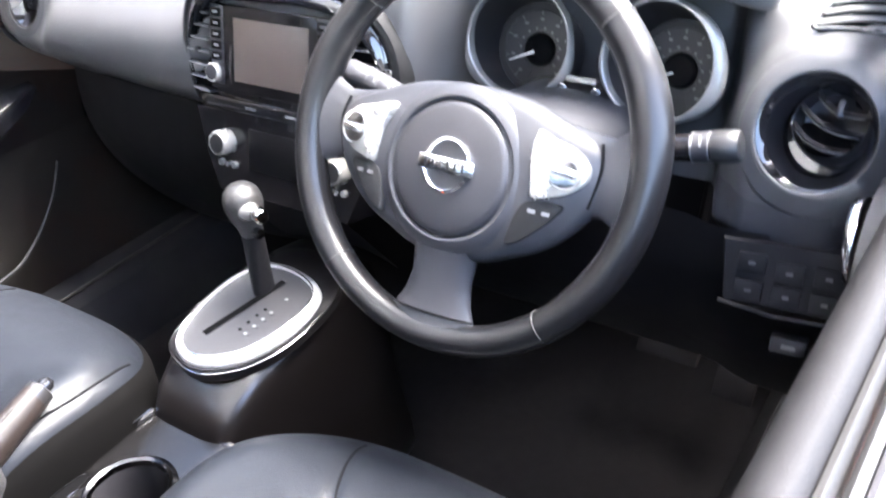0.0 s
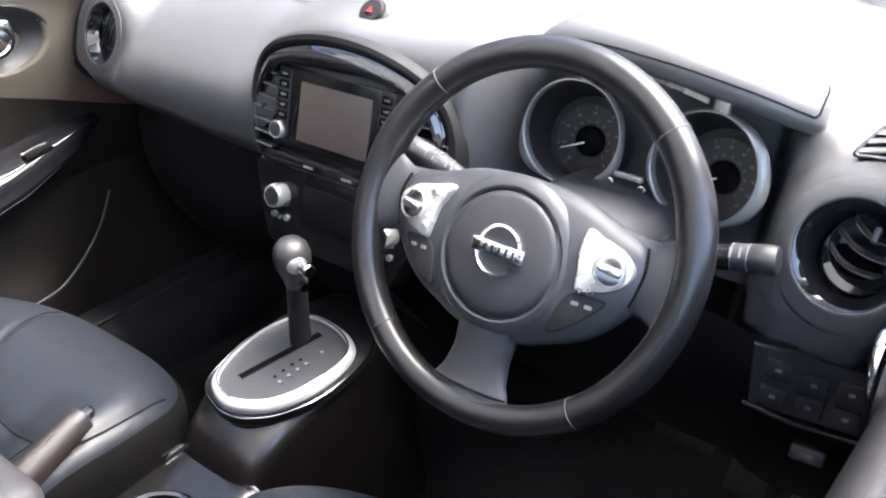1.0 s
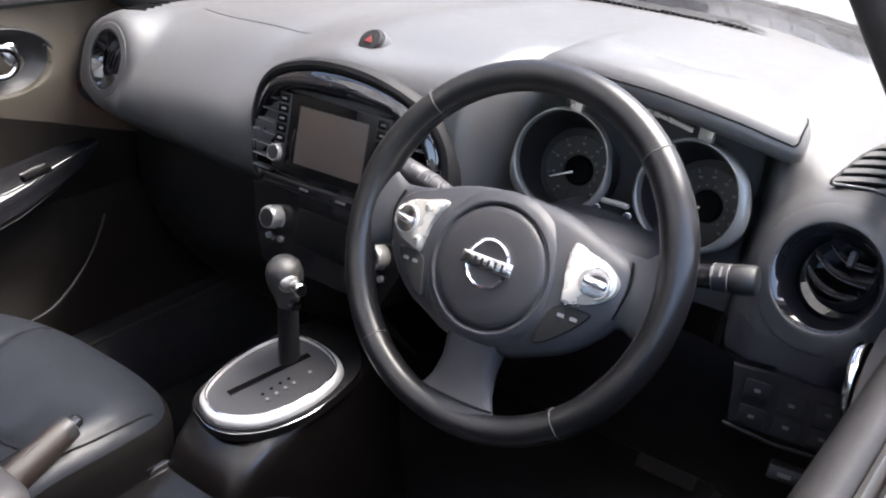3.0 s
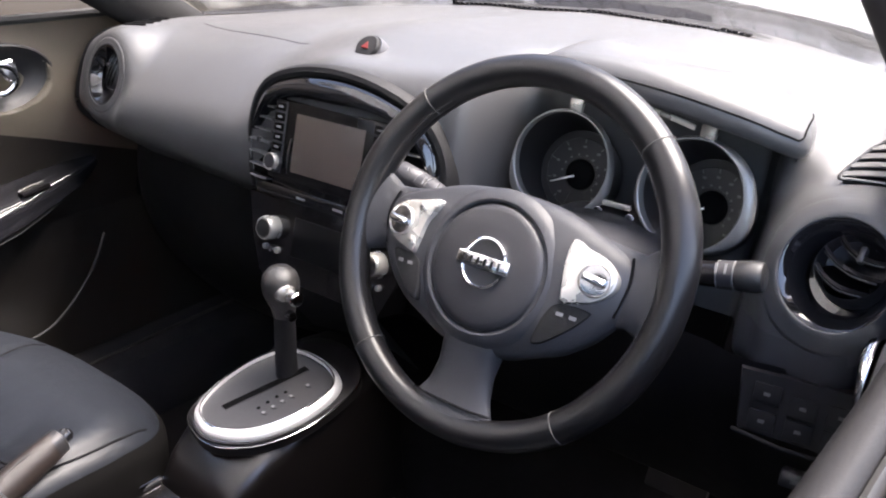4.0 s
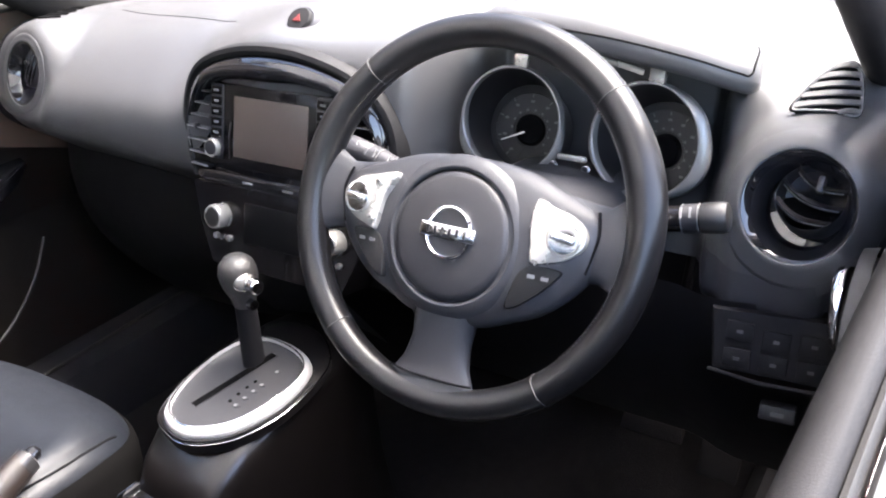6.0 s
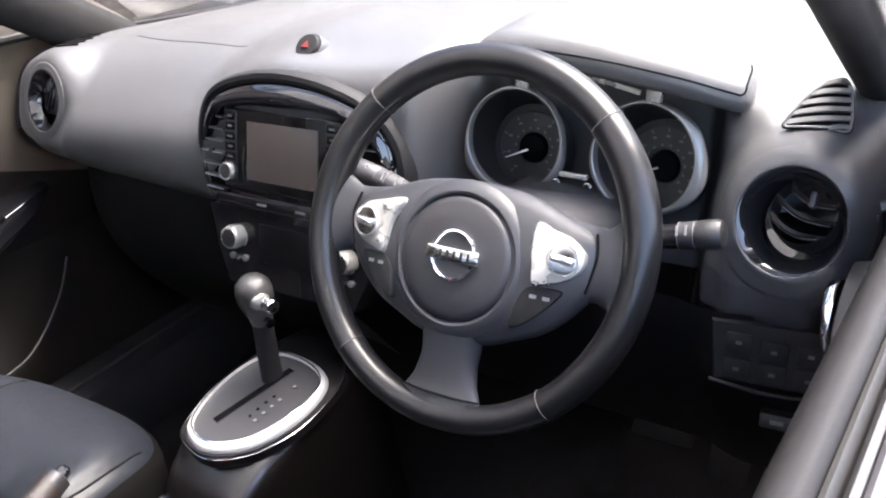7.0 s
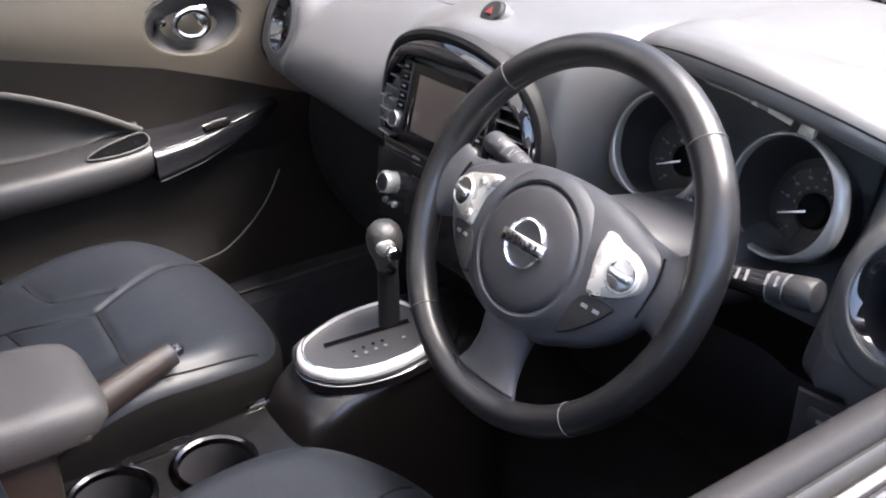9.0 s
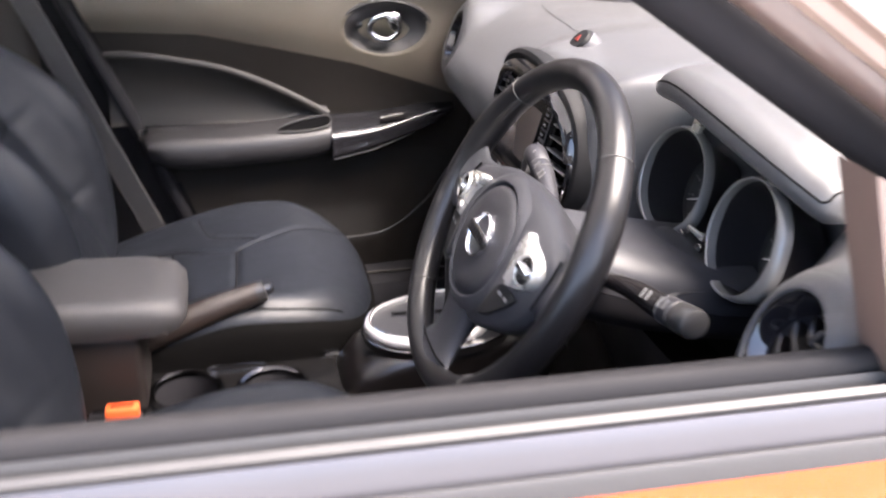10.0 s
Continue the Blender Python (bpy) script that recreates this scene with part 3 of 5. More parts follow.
part("airbag_seam", tube(seam_pts, 0.0008, 6), LOWER, dash, "fine dark airbag seam")

# hazard switch on a small raised nose
HZ = basis((0.004, 0.205, 1.074), (1, 0, 0), (0, 0.70, 0.70))
part("hazard_nose", lathe([(0.022, -0.012), (0.0205, 0.001), (0.0190, 0.0045), (0.0172, 0.0045), (0.0165, 0.001)], 32), DASHLOW, dash, m=HZ)
hz = part("hazard_button", lathe([(0.0168, -0.002), (0.0168, 0.007), (0.015, 0.0095), (0.0001, 0.0105)], 32), BROW, dash, "round dark hazard button with a red triangle", m=HZ)
part("triangle", pad([(-0.0055, -0.0040), (0.0055, -0.0040), (0, 0.0056)], [(1, 0.0095), (1, 0.0115)], 3, smooth=False), RED, hz, "red warning triangle", m=HZ)

# ---- instrument cluster ----
cluster = thing("instrument_cluster", "twin-dial instrument cluster with silver bezels", "instruments")
GL = basis((0.2795, 0.211, 0.9875), (1, 0.05, 0), (0, 0.24, 1))
GR = basis((0.4320, 0.205, 0.9880), (1, -0.10, 0), (0, 0.23, 1))
part("backing", sheet(lambda u, v: Vector((lerp(0.215, 0.50, u), lerp(0.288, 0.300, v), lerp(0.90, 1.078 - 0.02 * u, v))), 4, 4, 0.004), DARKER, cluster)
part("side_wall", sheet(lambda u, v: Vector((lerp(0.480, 0.512, u) + 0.004 * v, lerp(0.262, 0.232, u) + 0.020 * v, lerp(0.885, 1.050, v))), 10, 10, 0.003), DASH, cluster, "sloping side wall of the binnacle", sharp=60)


def lobe(a, deg, width):
    """A soft bump in angle."""
    d = math.atan2(math.sin(a - radians(deg)), math.cos(a - radians(deg)))
    return math.exp(-(math.degrees(d) / width) ** 2)


def dial(m, flares, ticks, tab):
    r, n = 0.0558, 96
    loops = []
    for i in range(n):
        a = 2 * math.pi * i / n
        ca, sa = math.cos(a), math.sin(a)
        wide = 0.0030 + sum(k * lobe(a, deg, w) for deg, w, k in flares)
        sec = [(r - 0.0006, -0.006), (r, 0.0035), (r + 0.0012, 0.0048), (r + 0.0024, 0.0046), (r + wide * 0.6 + 0.001, 0.0034), (r + wide, 0.0012), (r + wide + 0.0010, -0.0015), (r + wide, -0.008)]
        loops.append([Vector((q * ca, q * sa, h)) for q, h in sec])
    d = part("dial", loft(loops, True, False, True), DIALRING, cluster, "deep round dial with a satin silver bezel", m=m)
    deep, drop = -0.058, -0.014
    part("barrel", loft([[Vector((q * math.cos(a), q * math.sin(a) + y, z)) for a in (2 * math.pi * i / 64 for i in range(64))] for q, y, z in ((r - 0.0004, 0, -0.004), (r - 0.0014, -0.003, -0.018), (r - 0.0034, -0.009, -0.040), (r - 0.005, drop, deep))], True, False), BARREL, d, "smoke-dark inner barrel", m=m)
    mc = m @ pose(0, drop, deep)
    part("face", lathe([(r - 0.0045, 0.0002), (0.0001, 0.0002)], 64), FACE, d, "black dial face", m=mc)
    band = [[Vector((q * math.cos(a), q * math.sin(a), h)) for q, h in ((0.0205, 0.0004), (0.0210, 0.0012), (0.0420, 0.0012), (0.0425, 0.0004))] for a in (radians(lerp(-70, 250, i / 60)) for i in range(61))]
    part("scale_band", loft(band, True, True), BAND, d, "blue-grey scale band", m=mc)
    for k in range(ticks):
        a = radians(lerp(228, -48, k / (ticks - 1)))
        part("tick", block(0.0370, 0.0412, -0.0006, 0.0006, 0.0011, 0.0017, 0), DIMMARK, d, "pale tick", m=mc @ pose(0, 0, 0, 0, 0, math.degrees(a)))
        part("numeral", block(-0.0021, 0.0021, -0.0013, 0.0013, 0.0011, 0.0017, 0), DIMMARK, d, "pale numeral bar", m=mc @ pose(0.0325 * math.cos(a), 0.0325 * math.sin(a), 0))
    for k in range(11):
        a = radians(lerp(200, -40, k / 10))
        part("inner_numeral", block(-0.0013, 0.0013, -0.0010, 0.0010, 0.0011, 0.0016, 0), DIMMARK, d, m=mc @ pose(0.0232 * math.cos(a), 0.0232 * math.sin(a), 0, 0, 0, math.degrees(a) - 90))
    part("needle", pad([(0.006, -0.0011), (0.037, -0.0005), (0.037, 0.0005), (0.006, 0.0011)], [(1, 0.0040), (1, 0.0052)], 4, smooth=False), NEEDLE, d, "white needle", m=mc @ pose(0, 0, 0, 0, 0, 203))
    part("needle_cap", lathe([(0.0180, 0.0004), (0.0176, 0.0026), (0.0150, 0.0048), (0.0001, 0.0054)], 40), SLOTBLACK, d, "domed black hub", m=mc)
    x, w = tab
    part("tab", block(x - w, x + w, r + 0.001, r + 0.0165, -0.004, 0.0030, 0.001), SATIN, d, "satin tab over the bezel", m=m)
    return d


dial(GL, ((215, 26, 0.0085), (-28, 20, 0.0050)), 9, (0.006, 0.0075))
dial(GR, ((-22, 30, 0.0090), (28, 30, 0.0050), (200, 24, 0.0035)), 11, (0.0035, 0.0080))
part("bridge", block(0.338, 0.372, 0.200, 0.206, 0.9555, 0.9625, 0.0025), SATIN, cluster, "satin bar between the dials")
part("cowl", sheet(lambda u, v: Vector((lerp(0.272, 0.424, u), lerp(0.204, 0.130, v) - 0.012 * math.sin(math.pi * u), lerp(0.9530 - 0.030 * abs(2 * u - 1) ** 2.2, 0.940 - 0.018 * abs(2 * u - 1) ** 2, v) + 0.006 * math.sin(math.pi * v))), 30, 10, 0.003), DASH, cluster, "smooth charcoal cowl below the dials", sharp=60)
for x in (0.336, 0.373):
    rb = part("reset_button", lathe([(0.0042, -0.003), (0.0042, 0.003), (0.0030, 0.0042), (0.0001, 0.0040)], 20), LOWER, cluster, m=basis((x, 0.1985, 0.9495), (1, 0, 0), (0, 0.2, 1)))
    part("edge", lathe([(0.0046, -0.001), (0.0050, 0.0015), (0.0042, 0.0020)], 20), DARKCHROME, rb, m=basis((x, 0.1985, 0.9495), (1, 0, 0), (0, 0.2, 1)))

# padded hood over the dials
hood_front = spline([(0.224, 0.206, 1.074), (0.236, 0.192, 1.082), (0.265, 0.184, 1.090), (0.315, 0.180, 1.093), (0.40, 0.175, 1.088), (0.475, 0.184, 1.074), (0.512, 0.197, 1.062), (0.5348, 0.205, 1.055)], 90)


def hood_at(t):
    k = min(max(t, 0.0), 0.9999) * 89
    return hood_front[int(k)].lerp(hood_front[int(k) + 1], k - int(k))


def drawn_in(x, y):
    """The hood narrows in plan towards the windscreen."""
    return x if x < 0.4 else 0.4 + (x - 0.4) * (1 - 0.40 * (max(0.0, y - 0.2) / 0.15) ** 2)


loops = []
for i in range(81):
    w = i / 80
    t = 0.5 - 0.5 * math.cos(math.pi * w)
    p = hood_at(t)
    ea, eb = max(0.0, 1 - (p.x - 0.2250) / 0.060), max(0.0, 1 - (0.5350 - p.x) / 0.020)
    round_a, round_b = math.sqrt(max(0.0, 1 - ea * ea)), max(0.0, 1 - eb ** 3) ** 0.4
    swell = max(0.05, round_a * round_b)
    curl = 0.012 * (1 - round_a) + 0.016 * (1 - round_b)
    back = lerp(0.05, 0.15, smooth01(3 * t))
    hump = math.exp(-((p.x - 0.295) / 0.040) ** 2) + math.exp(-((p.x - 0.462) / 0.045) ** 2)
    sec = [(0, -0.002), (0.0015, 0.006), (0.0065, 0.0135), (0.015, 0.0190), (0.028, 0.0215), (back * 0.45, 0.018 + 0.009 * hump), (back * 0.75, 0.010 + 0.007 * hump), (back, -0.004), (back, -0.022), (back * 0.5, -0.018), (0.016, -0.0150), (0.004, -0.0110)]
    loops.append([Vector((drawn_in(p.x, p.y + curl + q.x), p.y + curl + q.x, p.z - 0.004 * ea + q.y * swell)) for q in spline([(a, c, 0) for a, c in sec], 48, True)])
part("hood", loft(loops), DASH, cluster, "padded charcoal hood over the dials", sharp=60)
last = max(i for i, c in enumerate(loops) if max(p.x for p in c) < 0.5285)
front = [loops[i][4] for i in range(4, last, 2)]
part("hood_stitching", tube(spline(front + [loops[last][k] for k in (6, 9, 12, 15, 18, 20)], 140), 0.0011, 6), SEAM, cluster, "dark stitched seam along the hood")
# Satin strip modelled in place of a reflection line on the lens.
part("lens_glint", tube(spline([(0.318, 0.222, 1.066), (0.36, 0.212, 1.067), (0.40, 0.210, 1.061), (0.425, 0.211, 1.055)], 24), 0.0015, 8, flat=2.0), SATIN, cluster, "thin satin strip standing in for the dial lens's reflection")

# ---- steering column and stalks ----
column = thing("steering_column", "dark plastic steering column shroud", "steering column")
secs = []
for y, hw, hh, zc, xc in ((0.012, 0.050, 0.040, 0.948, 0.345), (0.05, 0.062, 0.046, 0.935, 0.345), (0.12, 0.074, 0.046, 0.918, 0.345), (0.20, 0.085, 0.044, 0.902, 0.345), (0.25, 0.085, 0.044, 0.895, 0.345)):
    secs.append([Vector((xc + hw * math.copysign(abs(math.cos(a)) ** 0.6, math.cos(a)), y, zc + hh * math.copysign(abs(math.sin(a)) ** 0.7, math.sin(a)))) for a in (2 * math.pi * i / 40 for i in range(40))])
# One shroud in two tones: shaded underside and lit top put into colour.
part("lower_cover", loft([[q if q.z < c[0].z else Vector((q.x, q.y, c[0].z)) for q in c] for c in secs]), DARKER, column, "lower half of the shroud, its shade painted black")
part("upper_cover", loft([[q if q.z > c[0].z + 0.001 else Vector((q.x, q.y, c[0].z + 0.001)) for q in c] for c in secs]), HUBPLASTIC, column, "upper half of the shroud, painted lighter as the lit side")


def stalk(name, label, a, end, marks, length, girth):
    """A tapered lever with a collar of printed symbols and a blunt end."""
    st = thing(name, label, "stalk")
    path = spline(a, 24)
    part("lever", tube(path, lambda t: 0.0085 + 0.0050 * smooth01(t * 1.25), 20, flat=0.85), UNITBLACK if end is KNOBGREY else LOWER, st)
    tip = path[-1]
    d = (path[-1] - path[-6]).normalized()
    collar = part("collar", tube([tip + d * k for k in (-length - 0.016, -length - 0.015, -length - 0.001, -length)], lambda t: (girth * 0.86, girth * 0.95, girth * 0.98, girth * 0.9)[round(t * 3)], 24, flat=0.92), LOWER, st, "ribbed black collar")
    for k in (-length - 0.015, -length - 0.001):
        part("line", tube([tip + d * (k - 0.0005), tip + d * (k + 0.0004)], girth * 0.985, 24, flat=0.92), GATEMARK, collar, "pale printed line")
    part("tip", tube([tip + d * k for k in (-length, -length + 0.002, 0.004, 0.0085, 0.010)], lambda t: (girth * 0.9, girth, girth * 1.04, girth * 0.94, girth * 0.72)[round(t * 4)], 24, flat=0.92), end, st)
    side = d.cross(Vector((0, 0.75, -0.66))).normalized()
    for back in marks:
        rr = girth * 0.90 if back < length + 0.016 else 0.0132
        p = tip - d * back + Vector((0, -0.66, 0.75)) * rr
        for off, w in ((-0.004, 0.0022), (0.0015, 0.0030)):
            part("symbol", block(-w, w, -0.0010, 0.0010, -0.0006, 0.0008, 0), BUTTON, st, "pale printed symbol", m=basis(p + side * off * 0.8, side, d))
    return st


stalk("light_stalk", "dark grey light stalk with printed symbols behind the steering wheel", [(0.285, 0.075, 0.945), (0.24, 0.085, 0.955), (0.19, 0.094, 0.966), (0.148, 0.099, 0.973)], LOWER, (0.012, 0.038, 0.058, 0.066), 0.026, 0.0134)
stalk("wiper_stalk", "dark wiper stalk with a pale rounded end", [(0.41, 0.075, 0.945), (0.45, 0.085, 0.955), (0.50, 0.092, 0.962), (0.538, 0.096, 0.969)], KNOBGREY, (0.022, 0.030, 0.048, 0.056), 0.014, 0.0143)

# ---- steering wheel ----
TILT_W = radians(26)
SW = basis((0.342, 0.0, 0.97), (1, 0, 0), (0, math.sin(TILT_W), math.cos(TILT_W)))
wheel = thing("steering_wheel", "black leather steering wheel with silver button pods", "steering wheel", m=SW)
R0 = 0.1644


def rim_r(a):
    bump = sum(math.exp(-((math.degrees(math.atan2(math.sin(a - radians(c)), math.cos(a - radians(c)))) / 16) ** 2)) for c in (20, 160))
    return 0.0148 + 0.0014 * bump - 0.0014 * lobe(a, -90, 40)


loops = []
for i in range(144):
    a = 2 * math.pi * i / 144
    r = rim_r(a)
    loops.append([Vector(((R0 + r * math.cos(b)) * math.cos(a), (R0 + r * math.cos(b)) * math.sin(a), 1.08 * r * math.sin(b))) for b in (2 * math.pi * q / 24 for q in range(24))])
part("rim", loft(loops, True, False, True), RIMLEATHER, wheel, "black leather rim", m=SW)
for deg in (46, 135, -51, -131):
    a = radians(deg)
    r = rim_r(a) + 0.0003
    c, s = math.cos(a), math.sin(a)
    part("seam", tube([((R0 + r * math.cos(b)) * c, (R0 + r * math.cos(b)) * s, 1.08 * r * math.sin(b)) for b in (2 * math.pi * q / 32 for q in range(32))], 0.00055, 6, closed=True, up=(-s, c, 0)), THREAD, wheel, "pale sewn seam", m=SW)
st = bmesh.new()
for lo, hi in ((150, 128), (-140, -170), (52, 30), (-10, -40)):
    for k in range(22):
        a = radians(lerp(lo, hi, k / 21))
        r = rim_r(a)
        for b in (radians(172), radians(150)):
            q = block(-0.0005, 0.0005, -0.0012, 0.0012, -0.0004, 0.0004, 0)
            q.transform(basis(((R0 + r * math.cos(b)) * math.cos(a), (R0 + r * math.cos(b)) * math.sin(a), 1.08 * r * math.sin(b)), (math.cos(a + 1.3), math.sin(a + 1.3), 0), (-math.sin(a), math.cos(a), 0)))
            add(st, q)
tagged(part("stitching", st, LOWER, wheel, "small dark stitches", m=SW), kind="stuff")

half = [(0.0, 0.054), (0.050, 0.050), (0.090, 0.037), (0.124, 0.023), (0.134, 0.004), (0.130, -0.020), (0.112, -0.048), (0.088, -0.069), (0.060, -0.082), (0.035, -0.092), (0.0, -0.096)]
hub = half + [(-x, y) for x, y in half[-2:0:-1]]
part("hub", pad(hub, [(0.82, -0.045), (0.97, -0.024), (1.0, -0.008), (0.985, -0.001), (0.94, 0.004), (0.85, 0.0085), (0.70, 0.0125), (0.52, 0.0150), (0.3, 0.0160)], 96, centre=(0, -0.018)), HUBPLASTIC, wheel, "dark grey airbag hub", m=SW, sharp=50)
HB = SW @ pose(0, -0.018, -0.001)
part("cover_lip", lathe([(0.0720, 0.0100), (0.0680, 0.0140), (0.0640, 0.0166), (0.0608, 0.0176), (0.0588, 0.0168), (0.0576, 0.0140), (0.0640, 0.0060)], 96, closed=True), HUBPLASTIC, wheel, "soft raised lip round the airbag cover", m=HB)
part("airbag_cover", lathe([(0.0572, 0.006), (0.0566, 0.0150), (0.0548, 0.0178), (0.050, 0.0195), (0.036, 0.0212), (0.018, 0.0220), (0.0001, 0.0222)], 96), COVER, wheel, "round matt airbag cover", m=HB)
EM = HB @ pose(0.001, 0.003, 0)
em = part("emblem", lathe([(0.0192, 0.0205), (0.0198, 0.0240), (0.0213, 0.0256), (0.0230, 0.0246), (0.0238, 0.0205)], 56), CHROME, wheel, "chrome ring emblem crossed by a bar", m=EM)
bar = part("bar", block(-0.0272, 0.0272, -0.0064, 0.0064, 0.0215, 0.0262, 0.0014), CHROME, em, "chrome bar", m=EM)
part("bar_inlay", block(-0.0240, 0.0240, -0.0046, 0.0046, 0.0259, 0.0266, 0.0003), DARKCHROME, bar, "dark inlaid strip", m=EM)
for k in range(6):
    part("stroke", block(-0.0200 + k * 0.0072, -0.0176 + k * 0.0072, -0.0034, 0.0034, 0.0264, 0.0270, 0.0002), RIMLEATHER, bar, "small black stroke", m=EM)

for side in (-1, 1):
    tip = 0.0640 if side < 0 else 0.0735
    o = [(x * side, y) for x, y in ((tip, 0.0255), (0.0880, 0.0215), (0.1040, 0.0175), (0.1165, 0.0085), (0.1190, -0.0010), (0.1150, -0.0100), (0.1030, -0.0190), (0.0890, -0.0235), (0.0775, -0.0255), (0.0742, -0.0120), (0.0715, 0.0040))]
    PM = SW @ pose(0.1 * side, 0, 0.0018, 0, 7 * side, 0) @ pose(-0.1 * side, 0, 0)
    pod = part("button_pod", pad(o if side > 0 else o[::-1], [(1.06, -0.004), (1.05, 0.0098), (1.0, 0.0120), (0.975, 0.0132), (0.95, 0.0134)], 72), SATIN, wheel, "satin silver button pod", m=PM)
    DM = PM @ pose(0.1010 * side, -0.0005, 0.0025)
    dr = part("dial_ring", lathe([(0.0152, 0.010), (0.0149, 0.0128), (0.0138, 0.0136), (0.0128, 0.0122)], 48), SATIN, pod, "round toggle surround", m=DM)
    part("toggle", lathe([(0.0130, 0.0115), (0.0126, 0.0124), (0.009, 0.0128), (0.0001, 0.0128)], 40), DARKCHROME, dr, m=DM)
    part("toggle_bar", block(-0.0108, 0.0108, -0.0036, 0.0036, 0.0118, 0.0180, 0.0022, 3), CHROME, dr, "bright toggle bar", m=DM @ pose(0, 0, 0, 0, 0, -6))
    for bx, by in (((0.0790, 0.0165), (0.0815, -0.0165)) if side < 0 else ()):
        part("small_button", lathe([(0.0046, 0.010), (0.0043, 0.0126), (0.0030, 0.0133), (0.0001, 0.0130)], 24), SATIN, pod, m=PM @ pose(bx * side, by, 0.0025))
        part("symbol", block(-0.0014, 0.0014, -0.0009, 0.0009, 0.0128, 0.0136, 0), LOWER, pod, "dark printed symbol", m=PM @ pose(bx * side, by, 0.0025))
    o2 = [(x * side, y) for x, y in ((0.0715, -0.0305), (0.1020, -0.0275), (0.0985, -0.0375), (0.0850, -0.0520), (0.0675, -0.0660), (0.0610, -0.0625))]
    bt = part("lower_buttons", pad(o2, [(1.02, -0.01), (1.02, 0.0075), (0.97, 0.0092), (0.94, 0.0095)], 40), BROW, wheel, "black button strip", m=PM)
    for k in (0, 1):
        part("symbol", block(-0.0032, 0.0032, -0.0016, 0.0016, 0.0093, 0.0099, 0), BUTTON, bt, "pale printed symbol", m=PM @ pose((0.079 + 0.012 * k) * side, -0.0365, 0))
    # side spoke
    secs = []
    for u, lo, hi, nf, nb in ((0.095, -0.040, 0.034, 0.000, -0.03), (0.116, -0.034, 0.031, -0.0005, -0.028), (0.130, -0.031, 0.030, -0.001, -0.022), (0.146, -0.036, 0.040, 0.002, -0.014), (0.160, -0.054, 0.060, 0.006, -0.009)):
        secs.append(spline([(u * side, lo, (nf + nb) / 2), (u * side, lo + 0.006, nf), (u * side, (lo + hi) / 2, nf + 0.004), (u * side, hi - 0.006, nf), (u * side, hi, (nf + nb) / 2), (u * side, (lo + hi) / 2, nb)], 30, True))
    part("spoke", loft(secs), HUBPLASTIC, wheel, m=SW)
    part("spoke_gap", tube(spline([(0.1235 * side, 0.0255, 0.0016), (0.1275 * side, 0.004, 0.0042), (0.1215 * side, -0.026, 0.0020)], 14), 0.0013, 6), SEAM, wheel, m=SW)
secs = []
for v, hw, nf, nb in ((-0.060, 0.034, 0.010, -0.03), (-0.085, 0.0300, 0.0075, -0.028), (-0.112, 0.0285, 0.004, -0.022), (-0.132, 0.032, 0.003, -0.016), (-0.144, 0.038, 0.004, -0.012), (-0.155, 0.048, 0.006, -0.010)):
    secs.append(spline([(-hw, v, (nf + nb) / 2), (-hw + 0.006, v, nf), (0, v, nf + 0.004), (hw - 0.006, v, nf), (hw, v, (nf + nb) / 2), (0, v, nb)], 30, True))
part("lower_spoke", loft(secs), HUBPLASTIC, wheel, "broad dark grey lower spoke", m=SW)
part("spoke_gap", tube(spline([(-0.042, -0.143, 0.004), (-0.02, -0.144, 0.0085), (0.02, -0.144, 0.0085), (0.042, -0.143, 0.004)], 14), 0.0011, 6), SEAM, wheel, m=SW)

# ---- centre stack ----
stack = thing("centre_stack", "piano-black centre stack with screen and climate panel", "centre stack")
CS = basis((0.003, 0.130, 0.945), (1, 0, 0), (0, 0.225, 0.975))


def bent(bm):
    """Bows the fascia back towards its ends."""
    for v in bm.verts:
        v.co.z -= 0.6 * (v.co.x - 0.006) ** 2
    return bm


CX = 0.006
face = [(CX + x, y) for x, y in ((-0.138, -0.060), (-0.152, -0.02), (-0.152, 0.025), (-0.134, 0.066), (-0.085, 0.092), (0, 0.102), (0.085, 0.092), (0.134, 0.066), (0.152, 0.025), (0.152, -0.02), (0.138, -0.060), (0.07, -0.068), (0, -0.07), (-0.07, -0.068))]
fm = pad(face, [(1.0, -0.05)] + [(q, 0.0) for q in (1.0, 0.85, 0.7, 0.5, 0.3, 0.1)], 96, centre=(CX, 0))
part("fascia", bent(fm), GLOSS, stack, "piano-black fascia plate", m=CS)
brow = [p + Vector((CX, 0, 0)) for p in spline([(-0.150, -0.060, -0.004), (-0.164, -0.01, 0.004), (-0.157, 0.045, 0.010), (-0.125, 0.084, 0.016), (-0.066, 0.106, 0.018), (0, 0.113, 0.018), (0.066, 0.106, 0.018), (0.125, 0.084, 0.016), (0.157, 0.045, 0.010), (0.164, -0.01, 0.004), (0.150, -0.060, -0.004)], 72)]
loops = []
for i, p in enumerate(brow):
    d = Vector((p.x, p.y + 0.0, 0)).normalized()
    z = Vector((0, 0, 1))
    sec = [(-0.012, -0.05), (-0.009, 0.0), (-0.004, 0.003), (0.002, 0.002), (0.006, -0.004), (0.007, -0.06)]
    loops.append([p + d * a + z * b for a, b in sec])
part("brow", bent(loft(loops)), BROW, stack, "matt charcoal brow round the fascia", m=CS)
visor = []
